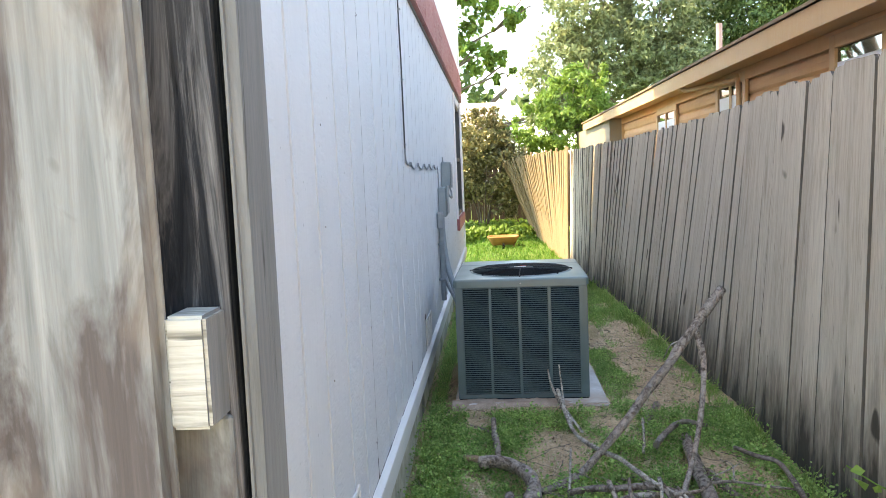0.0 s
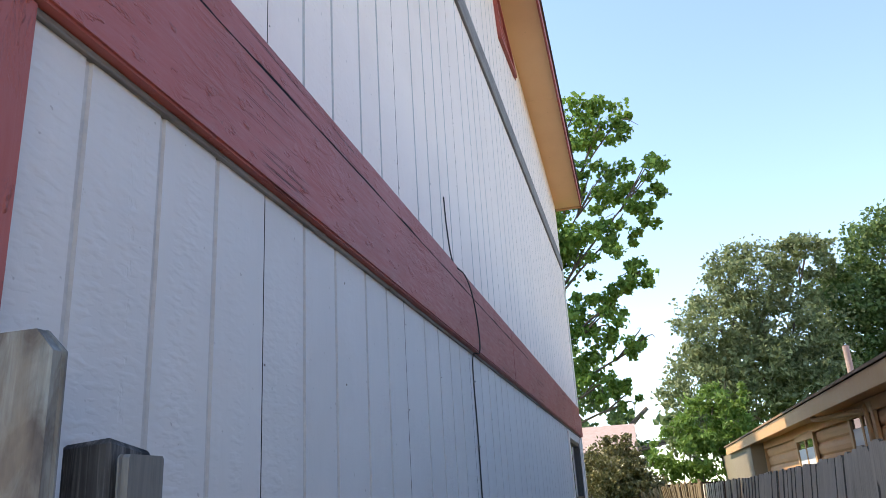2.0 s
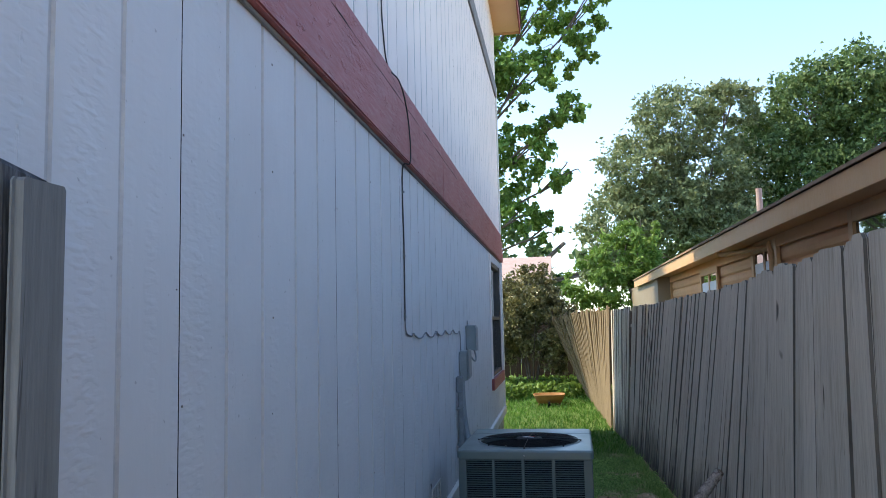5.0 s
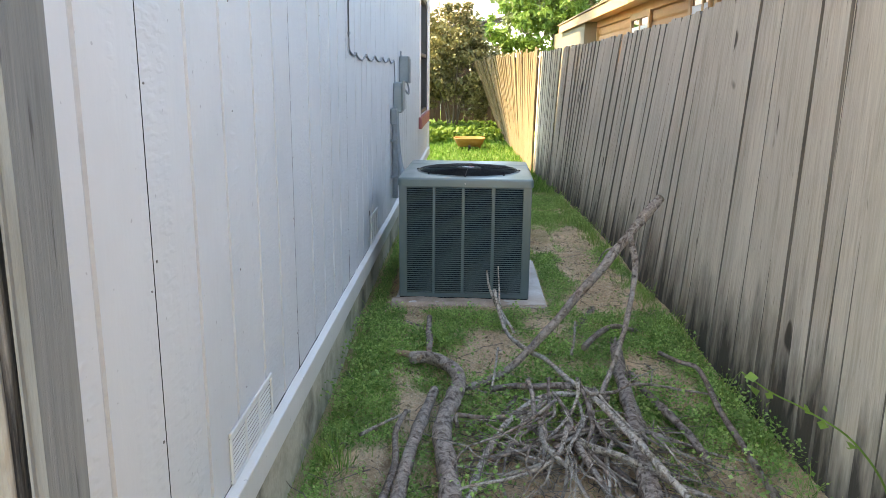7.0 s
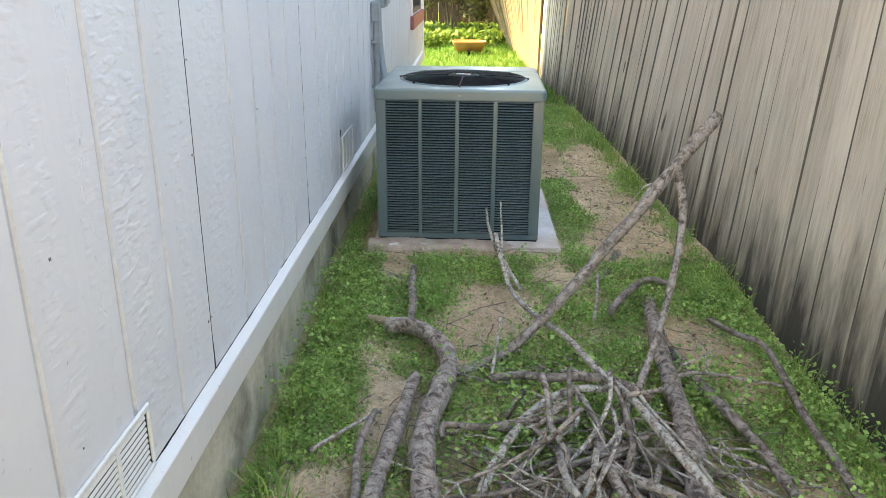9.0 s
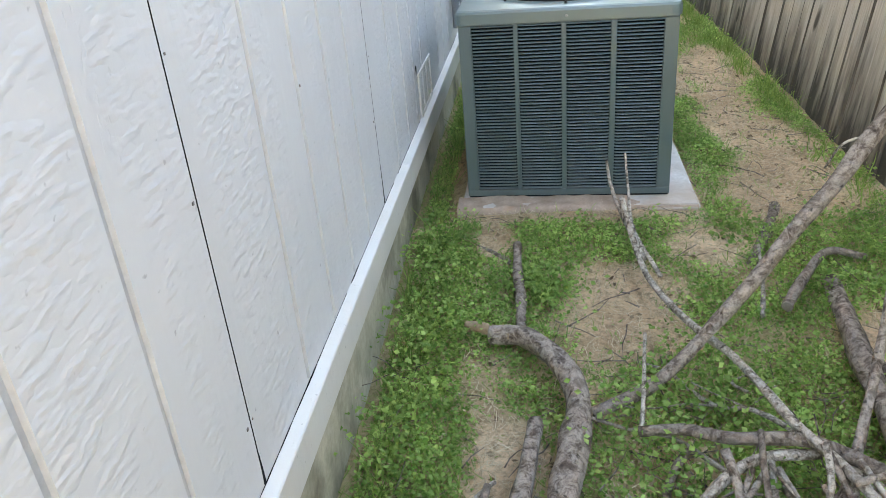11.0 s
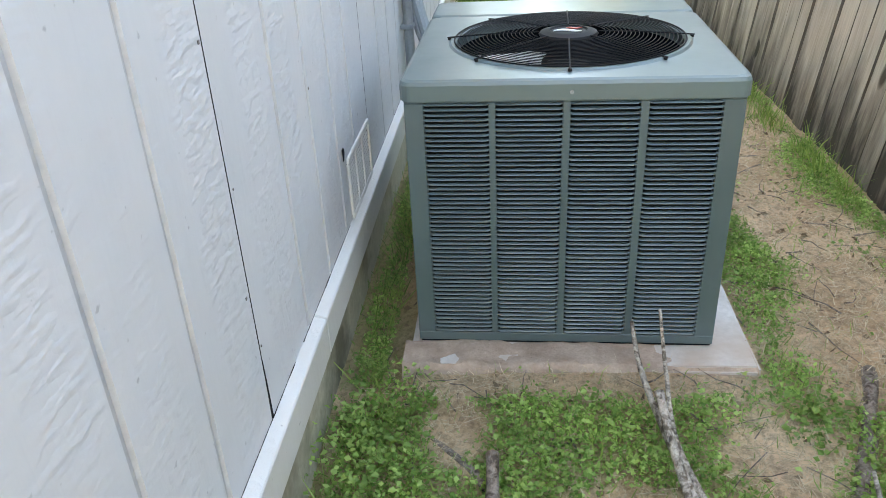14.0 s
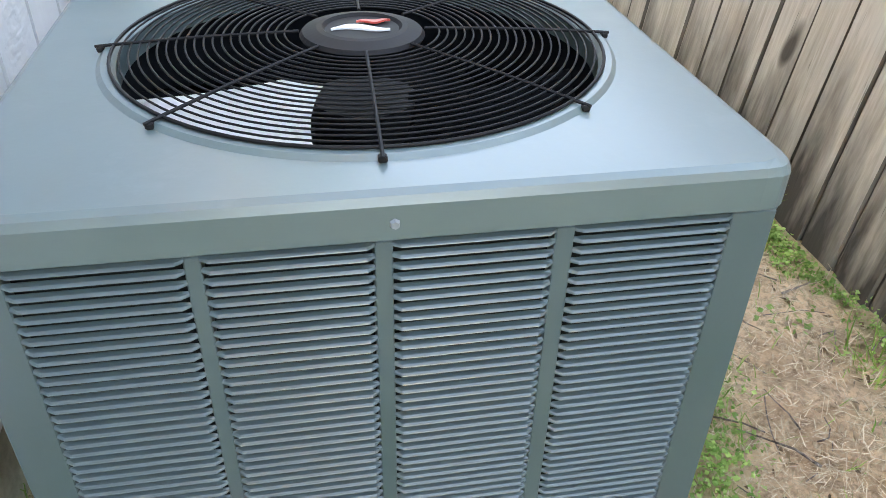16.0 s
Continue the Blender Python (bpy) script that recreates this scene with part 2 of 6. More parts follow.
def bark(name, dark, pale, scale):
    """Rough bark with dark scars and pale lichen patches."""
    k = Mat(name, 0.9, spec=0.15)
    v = k.coords()
    n = k.noise(v, scale, 8, 0.72, 0.6)
    p = k.noise(v, scale * 0.3, 5, 0.6)
    f = k.noise(v, scale * 5, 4, 0.7)
    c = k.ramp(n, ((0.32, tuple(q * 0.4 for q in dark)), (0.42, dark), (0.54, pale), (0.72, tuple(min(0.8, q * 1.25) for q in pale))))
    c = k.mix(k.grey(p, 0.50, 0.62, 0, 0.35), c, tuple(q * 1.1 for q in pale))
    scar = k.noise(v, scale * 1.7, 2, 0.4, 0.3)
    c = k.mix(k.grey(scar, 0.68, 0.73, 0, 0.8), c, tuple(q * 0.3 for q in dark))
    k.bump(k.grey(scar, 0.60, 0.70), 1.0, 0.006)
    c = k.mix(k.grey(f, 0.45, 0.7, 0, 0.5), c, tuple(q * 0.4 for q in dark))
    c = k.mix(k.grey(k.random(), 0, 1, 0, 0.45), c, tuple(q * 0.6 for q in dark))
    k.color(c)
    k.bump(n, 1.0, 0.008)
    k.bump(f, 0.8, 0.003)
    return k.m


M_BARK = bark("grey_brown_bark", (0.145, 0.108, 0.088), (0.39, 0.325, 0.28), 34)
M_TWIG = bark("pale_dry_twig", (0.20, 0.16, 0.13), (0.60, 0.535, 0.465), 50)
M_CUT = speckled("cut_wood_face", (0.20, 0.13, 0.085), (0.40, 0.30, 0.20), 40)
M_CUTOLD = speckled("greyed_cut_face", (0.17, 0.14, 0.11), (0.27, 0.225, 0.18), 25)
M_TRUNK = speckled("tree_bark", (0.12, 0.095, 0.075), (0.2, 0.165, 0.135), 6, 0.9, 0.8, 0.02)


def ac_paint(name, f0, coat=0.7, warm=1.0):
    k = Mat(name, 0.42, 0.0, 0.5)
    v = k.coords(shift=False)
    n = k.noise(v, 3.5, 6, 0.6)
    f = k.noise(v, 130, 3, 0.5)
    c = k.mix(k.grey(n, 0.35, 0.7), (0.063 * f0 * warm, 0.105 * f0, 0.113 * f0 / warm), (0.076 * f0 * warm, 0.122 * f0, 0.131 * f0 / warm))
    c = k.mix(k.grey(k.noise(v, 9, 6, 0.7), 0.58, 0.75, 0, 0.35), c, (0.102 * f0 * warm, 0.148 * f0, 0.158 * f0 / warm))
    k.color(c)
    k.b.inputs["Coat Weight"].default_value = coat
    k.b.inputs["Coat Roughness"].default_value = 0.22
    k.rough(k.grey(n, 0.3, 0.75, 0.34, 0.55))
    k.bump(f, 0.08, 0.001)
    return k.m


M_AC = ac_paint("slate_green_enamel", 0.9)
# lid lighter than the cabinet: skylight on its top is put in the colour
M_ACLID = ac_paint("sky_brightened_green_enamel", 1.2, 0.6, 1.06)
M_BLACK = Mat("black_coated_wire", 0.6, spec=0.22).color((0.007, 0.007, 0.008)).m
# near-black: shade of cabinet and vent insides put in colour; also the tyre
M_DARKIN = Mat("inner_shade_and_tyre_black", 0.9, spec=0.1).color((0.005, 0.006, 0.007)).m
# shade of the louvre gaps is put into the coil's near-black
M_COIL = speckled("gap_shade_coil_fins", (0.007, 0.009, 0.010), (0.014, 0.017, 0.018), 30, 0.95, spec=0.1)
# white colour stands for the sky's glare on one fan blade
M_BLADEGLARE = Mat("sky_glare_blade_white", 0.3).color((0.93, 0.93, 0.93)).m
M_BADGE = Mat("badge_silver", 0.35).color((0.72, 0.73, 0.74)).m
M_BADGERED = Mat("badge_red", 0.4).color((0.5, 0.06, 0.05)).m
M_EBOX = speckled("grey_metal_box", (0.20, 0.235, 0.25), (0.26, 0.295, 0.31), 10, 0.5, 0.1, 0.002)
M_CONDUIT = speckled("grey_conduit", (0.17, 0.19, 0.205), (0.25, 0.275, 0.29), 14, 0.5, 0.1, 0.002)
M_WIRE = Mat("black_cable", 0.6).color((0.018, 0.018, 0.02)).m
M_WIREGREY = Mat("grey_painted_cable", 0.6).color((0.20, 0.21, 0.225)).m
M_GAP = Mat("dark_joint", 0.95, spec=0.1).color((0.012, 0.012, 0.013)).m
M_NAIL = Mat("rusty_nail", 0.7).color((0.16, 0.14, 0.13)).m
M_LOG = painted_wood("tan_log_siding", (0.60, 0.335, 0.16), (0.42, 0.22, 0.10), 0.3, 0.6, 0.5)
M_FASCIA = painted_wood("tan_fascia_paint", (0.54, 0.335, 0.17), (0.42, 0.25, 0.125), 0.2, 0.55, 0.4)
# cream darkened: the tree's shade on the wing is put in the colour
M_CREAM = painted_wood("cream_lap_siding", (0.25, 0.21, 0.15), (0.19, 0.16, 0.115), 0.2)
M_ROOFN = speckled("brown_shingle", (0.22, 0.15, 0.10), (0.30, 0.21, 0.145), 9)
M_PINKROOF = speckled("faded_pinkish_shingle", (0.36, 0.27, 0.245), (0.46, 0.36, 0.33), 5)
M_BEIGE = speckled("beige_stucco", (0.42, 0.36, 0.30), (0.50, 0.44, 0.37), 5)
M_DARKFRAME = Mat("dark_bronze_frame", 0.5).color((0.05, 0.045, 0.042)).m
M_BLIND = Mat("white_blind", 0.6).color((0.7, 0.72, 0.75)).m
M_TUB = speckled("rusty_orange_tub", (0.27, 0.135, 0.048), (0.37, 0.195, 0.075), 8, 0.6, 0.2, 0.004)
M_RUST = speckled("rusty_iron", (0.13, 0.06, 0.03), (0.2, 0.1, 0.05), 20)
M_PAVER = speckled("flat_paver", (0.25, 0.235, 0.21), (0.36, 0.34, 0.31), 7, 0.9, 0.4, 0.006)


def glass():
    k = Mat("window_glass", 0.03, 0.0, 1.0)
    k.color((0.015, 0.018, 0.02))
    k.b.inputs["Coat Weight"].default_value = 1.0
    k.b.inputs["Coat Roughness"].default_value = 0.02
    return k.m


M_GLASS = glass()
M_LEAF_OAK = leafy("broad_leaf_green", (0.10, 0.21, 0.033), (0.26, 0.41, 0.09))
M_LEAF_OLIVE = leafy("olive_green_leaf", (0.15, 0.20, 0.09), (0.33, 0.38, 0.20))
M_LEAF_BRIGHT = leafy("light_green_leaf", (0.12, 0.22, 0.04), (0.23, 0.36, 0.08))
M_LEAF_DEEP = leafy("deep_green_leaf", (0.075, 0.14, 0.045), (0.19, 0.28, 0.10))
M_LEAF_BUSH = leafy("yellowish_shrub_leaf", (0.11, 0.12, 0.045), (0.42, 0.38, 0.19), 0.35, 0.2)
M_GRASS = leafy("lawn_grass", (0.12, 0.25, 0.04), (0.42, 0.56, 0.17))
M_LAWN = leafy("sunlit_lawn_grass", (0.055, 0.15, 0.02), (0.15, 0.32, 0.055))
M_CLOVER = leafy("ground_weed_leaf", (0.15, 0.32, 0.07), (0.62, 0.84, 0.30), 0.5, 0.5, 7.0)
M_LITTER = leafy("dead_leaf", (0.17, 0.11, 0.065), (0.52, 0.39, 0.26), 0.85, 0.05)
M_STRAW = leafy("dry_straw", (0.50, 0.37, 0.23), (0.93, 0.80, 0.60), 0.8, 0.15)


def soil():
    k = Mat("bare_soil", 0.95, spec=0.15)
    v = k.coords(shift=False)
    n = k.noise(v, 3.5, 9, 0.72)
    f = k.noise(v, 60, 6, 0.75)
    c = k.mix(k.grey(n, 0.36, 0.62), (0.56, 0.375, 0.235), (0.92, 0.69, 0.475))
    c = k.mix(k.grey(f, 0.47, 0.64, 0, 0.6), c, (0.17, 0.105, 0.065))
    damp = k.noise(v, 9, 6, 0.7, 1.0)
    c = k.mix(k.grey(damp, 0.52, 0.64, 0, 0.55), c, (0.25, 0.17, 0.115))
    grit = k.noise(v, 170, 3, 0.6)
    c = k.mix(k.grey(grit, 0.62, 0.72, 0, 0.6), c, (0.80, 0.68, 0.54))
    at = k.node("ShaderNodeAttribute")
    at.attribute_name = "cover"
    m = k.math('ADD', at.outputs["Fac"], k.grey(k.noise(v, 14, 5, 0.6), 0.3, 0.7, -0.35, 0.35))
    c = k.mix(k.grey(m, 0.4, 0.8, 0.0, 0.5), c, (0.22, 0.22, 0.09))
    c = k.mix(k.grey(at.outputs["Fac"], 1.2, 1.8, 0, 0.9), c, (0.09, 0.17, 0.035))
    k.color(c)
    k.bump(n, 0.4, 0.03)
    k.bump(damp, 1.0, 0.02)
    k.bump(f, 1.0, 0.02)
    return k.m


M_SOIL = soil()
M_DRIFT = speckled("pinkish_silt", (0.34, 0.245, 0.19), (0.56, 0.43, 0.345), 14, 0.95, 0.9, 0.012, 0.15)


# ---- mesh helpers ----
def thing(name, at=(0, 0, 0), label="", category="", group="", kind="", rz=0):
    ob = new(name)
    ob.matrix_world = pose(*at, 0, 0, rz)
    ob.empty_display_size = 0.1
    return tagged(ob, label, category, group, kind)


def mesh_of(name, bm, material, smooth=False):
    me = bpy.data.meshes.new(name)
    bmesh.ops.recalc_face_normals(bm, faces=bm.faces)
    bm.to_mesh(me)
    bm.free()
    me.materials.append(material)
    if smooth:
        me.polygons.foreach_set("use_smooth", [True] * len(me.polygons))
    return me


def part(name, bm, material, parent, label="", smooth=False):
    ob = new(name, mesh_of(name, bm, material, smooth))
    ob.parent = parent
    if label:
        ob["label"] = label
    return ob


def solo(name, bm, material, label="", category="", group="", kind="", smooth=False):
    return tagged(new(name, mesh_of(name, bm, material, smooth)), label, category, group, kind)


def box(x0, x1, y0, y1, z0, z1, bevel=0.0, bm=None, seg=1):
    own = bmesh.new()
    bmesh.ops.create_cube(own, size=1)
    for v in own.verts:
        v.co = ((x0 + x1) / 2 + v.co.x * (x1 - x0), (y0 + y1) / 2 + v.co.y * (y1 - y0), (z0 + z1) / 2 + v.co.z * (z1 - z0))
    if bevel:
        bmesh.ops.bevel(own, geom=own.edges[:], offset=bevel, segments=seg, affect='EDGES', clamp_overlap=True)
    if bm is None:
        return own
    tmp = bpy.data.meshes.new("tmp")
    own.to_mesh(tmp)
    own.free()
    bm.from_mesh(tmp)
    bpy.data.meshes.remove(tmp)
    return bm


def smooth_line(pts, n=6):
    """Points on a smooth line through pts."""
    p = [Vector(q) for q in pts]
    p = [2 * p[0] - p[1]] + p + [2 * p[-1] - p[-2]]
    out = []
    for i in range(1, len(p) - 2):
        for s in range(n):
            t = s / n
            a, b, c, d = p[i - 1], p[i], p[i + 1], p[i + 2]
            out.append(0.5 * ((2 * b) + (c - a) * t + (2 * a - 5 * b + 4 * c - d) * t * t + (3 * b - a - 3 * c + d) * t ** 3))
    return out + [p[-2]]


def tube(pts, r0, r1=None, sides=8, n=6, rugged=0.0, bm=None, seed=0.0):
    """A round bar along a smooth line, from radius r0 to r1, with uneven girth."""
    bm = bm or bmesh.new()
    r1 = r0 if r1 is None else r1
    line = smooth_line(pts, n) if n > 1 else [Vector(q) for q in pts]
    rings, up = [], None
    for i, p in enumerate(line):
        d = (line[min(i + 1, len(line) - 1)] - line[max(i - 1, 0)]).normalized()
        if up is None:
            up = d.orthogonal().normalized()
        up = (up - d * up.dot(d)).normalized()
        side = d.cross(up)
        r = r0 + (r1 - r0) * i / (len(line) - 1)
        ring = []
        for s in range(sides):
            a = 2 * math.pi * s / sides
            k = 1 + rugged * noise.noise(Vector((p.x * 9 + seed, p.y * 9, p.z * 9 + s * 1.7)))
            ring.append(bm.verts.new(p + (up * math.cos(a) + side * math.sin(a)) * r * k))
        rings.append(ring)
    for a, b in zip(rings, rings[1:]):
        for s in range(sides):
            bm.faces.new((a[s], a[(s + 1) % sides], b[(s + 1) % sides], b[s]))
    bm.faces.new(rings[0][::-1])
    bm.faces.new(rings[-1])
    return bm


def raw(name, verts, faces, material, smooth=False):
    me = bpy.data.meshes.new(name)
    me.from_pydata(verts, [], faces)
    me.materials.append(material)
    me.update()
    return me


def leaves(name, centres, size, material, rng, droop=0.3, longish=1.5, flat=0.0):
    """Many small folded leaves about the given centres, as one mesh."""
    c = np.asarray(centres, float)
    n = len(c)
    d = rng.normal(size=(n, 3))
    d[:, 2] = d[:, 2] * (1 - flat) - droop
    d /= np.linalg.norm(d, axis=1)[:, None]
    w = np.cross(d, rng.normal(size=(n, 3)))
    w /= np.linalg.norm(w, axis=1)[:, None] + 1e-9
    u = np.cross(d, w)
    s = size * rng.uniform(0.6, 1.3, n)[:, None]
    L, W = s * longish * 0.5, s * 0.5
    a, b = c - d * L, c + d * L
    p, q = c + w * W + u * W * 0.35, c - w * W + u * W * 0.35
    v = np.stack([a, p, b, q], 1).reshape(-1, 3)
    i = np.arange(n) * 4
    f = np.concatenate([np.stack([i, i + 1, i + 2], 1), np.stack([i, i + 2, i + 3], 1)])
    return raw(name, v.tolist(), f.tolist(), material)


# ---- ground ----
def ground_z(x, y):
    return 0.068 * min(1.0, max(0.0, (y - 3.3) / 0.95)) * min(1.0, max(0.0, (11 - y) / 3.0)) - 0.05 * min(1.0, max(0.0, (-0.16 - x) / 0.14)) * (x > -0.6) + 0.022 * noise.noise(Vector((x * 1.6, y * 1.6, 3.1))) + 0.008 * noise.noise(Vector((x * 7, y * 7, 1.0)))


BARE = ((0.36, 3.72, 0.21, 0.24), (1.06, 5.25, 0.16, 0.45), (1.04, 4.52, 0.20, 0.26), (-0.14, 2.5, 0.12, 0.24), (1.16, 3.38, 0.14, 0.28), (0.1, 4.285, 0.50, 0.055),
        (1.32, 2.3, 0.2, 0.35), (0.02, 3.0, 0.10, 0.20), (1.12, 6.3, 0.14, 0.45), (0.70, 4.06, 0.17, 0.12), (-0.04, 4.1, 0.09, 0.10), (0.62, 2.3, 0.3, 0.3), (1.22, 4.85, 0.13, 0.40))


def cover_at(x, y):
    """How thickly the ground is grown over, from 0 to 1."""
    c = 0.88 + 0.70 * noise.noise(Vector((x * 2.1, y * 2.1, 7.7))) + 0.70 * noise.noise(Vector((x * 5.5, y * 5.5, 2.2)))
    if y > 9:
        c += 0.4
    for bx, by, rx, ry in BARE:
        d = ((x - bx) / rx) ** 2 + ((y - by) / ry) ** 2
        c -= 1.15 * math.exp(-(0.8 * d) ** 2)
    if x < -0.1:
        c += 0.35
    return min(1.0, max(0.0, c))


def build_ground():
    xs = np.unique(np.concatenate([np.array((-3000, -900, -300, -100, -40, -18, -9, -5, -2.5, -1.2)), np.arange(-0.6, 1.75, 0.045), np.array((2, 2.6, 3.5, 5, 8, 14, 25, 60, 200, 800, 3000))]))
    ys = np.unique(np.concatenate([np.array((-3000, -800, -200, -60, -20, -9, -5, -3, -2, -1)), np.arange(-0.5, 8.0, 0.05), np.arange(8.0, 20, 0.25), np.array((22, 26, 32, 45, 80, 200, 800, 3000))]))
    verts = [(x, y, ground_z(x, y) if abs(x) < 6 and abs(y) < 30 else -0.01) for y in ys for x in xs]
    w = len(xs)
    faces = [(j * w + i, j * w + i + 1, (j + 1) * w + i + 1, (j + 1) * w + i) for j in range(len(ys) - 1) for i in range(w - 1)]
    me = raw("ground", verts, faces, M_SOIL)
    at = me.attributes.new("cover", 'FLOAT', 'POINT')
    at.data.foreach_set("value", [cover_at(v[0], v[1]) + min(1.0, max(0.0, v[1] - 8.0)) for v in verts])
    me.polygons.foreach_set("use_smooth", [True] * len(me.polygons))
    tagged(new("ground", me), "bare tan soil patchily covered with weeds and grass", "ground", kind="structure")


build_ground()

# ---- the house ----
WX, Y0, Y1 = -0.363, 0.50, 11.32           # face of the siding and the two ends of the wall
SEAM, PANEL = 1.362, 1.222
GROOVES = (0.305, 0.545, 0.770, 0.985)
GROOVES_NEAR = (0.245, 0.483, 0.764, 0.997)   # the sheet after the first joint
WIN = (9.35, 10.95, 0.90, 2.36)            # the side window's opening: y, y, z, z


RIDGE = 5.95


def rake_z(y):
    """Height of the soffit along the low gable of the side wall."""
    return 6.66 - (0.25 * (RIDGE - y) if y < RIDGE else 0.112 * (y - RIDGE))


def sloped(x0, x1, ya, yb, lo, hi, name, material, parent, label=""):
    """A bar between two heights above the soffit line, following the gable from ya to yb."""
    bm = bmesh.new()
    a = [bm.verts.new((x, ya, rake_z(ya) + d)) for x, d in ((x0, lo), (x1, lo), (x1, hi), (x0, hi))]
    b = [bm.verts.new((x, yb, rake_z(yb) + d)) for x, d in ((x0, lo), (x1, lo), (x1, hi), (x0, hi))]
    for i in range(4):
        bm.faces.new((a[i], a[(i + 1) % 4], b[(i + 1) % 4], b[i]))
    bm.faces.new(a[::-1])
    bm.faces.new(b)
    return part(name, bm, material, parent, label)


def siding_piece(y0, y1, z0, z1, seam0, material, parent):
    """One sheet of grooved plywood siding, 15 mm thick, with its grooves cut 6 mm deep."""
    prof = [(y0, 0.0)]
    for g in (GROOVES_NEAR if abs(seam0 - SEAM) < 0.01 else GROOVES):
        yg = seam0 + g
        if y0 + 0.02 < yg < y1 - 0.02:
            prof += [(yg - 0.0095, 0.0), (yg - 0.0055, -0.0055), (yg + 0.0055, -0.0055), (yg + 0.0095, 0.0)]
    prof.append((y1, 0.0))
    bm = bmesh.new()
    lo = [bm.verts.new((WX + d, y, z0)) for y, d in prof]
    ztop = z1 if isinstance(z1, float) else None
    hi = [bm.verts.new((WX + d, y, ztop or rake_z(y))) for y, d in prof]
    for i in range(len(prof) - 1):
        bm.faces.new((lo[i], lo[i + 1], hi[i + 1], hi[i]))
    bl = [bm.verts.new((WX - 0.015, y, z)) for y, z in ((y0, z0), (y1, z0), (y1, ztop or rake_z(y1)), (y0, ztop or rake_z(y0)))]
    bm.faces.new((bl[0], bl[3], bl[2], bl[1]))
    bm.faces.new((lo[0], hi[0], bl[3], bl[0]))
    bm.faces.new((lo[-1], bl[1], bl[2], hi[-1]))
    bm.faces.new((*lo[::-1], bl[0], bl[1]))
    bm.faces.new((*hi, bl[2], bl[3]))
    bm.normal_update()
    ob = part("siding_panel", bm, material, parent)
    ob.data.materials.append(M_GROOVE)
    ob.data.materials.append(M_GAP)
    for p in ob.data.polygons:
        if p.center.x < WX - 0.001 and p.center.x > WX - 0.0149 and (p.vertices[0] < 200) and z0 < p.center.z < 9 and abs(p.normal.z) < 0.5 and y0 + 0.01 < p.center.y < y1 - 0.01:
            p.material_index = 1
        elif abs(p.normal.y) > 0.95:
            p.material_index = 2        # sheet edges coloured black, so the gap between sheets reads dark
    return ob


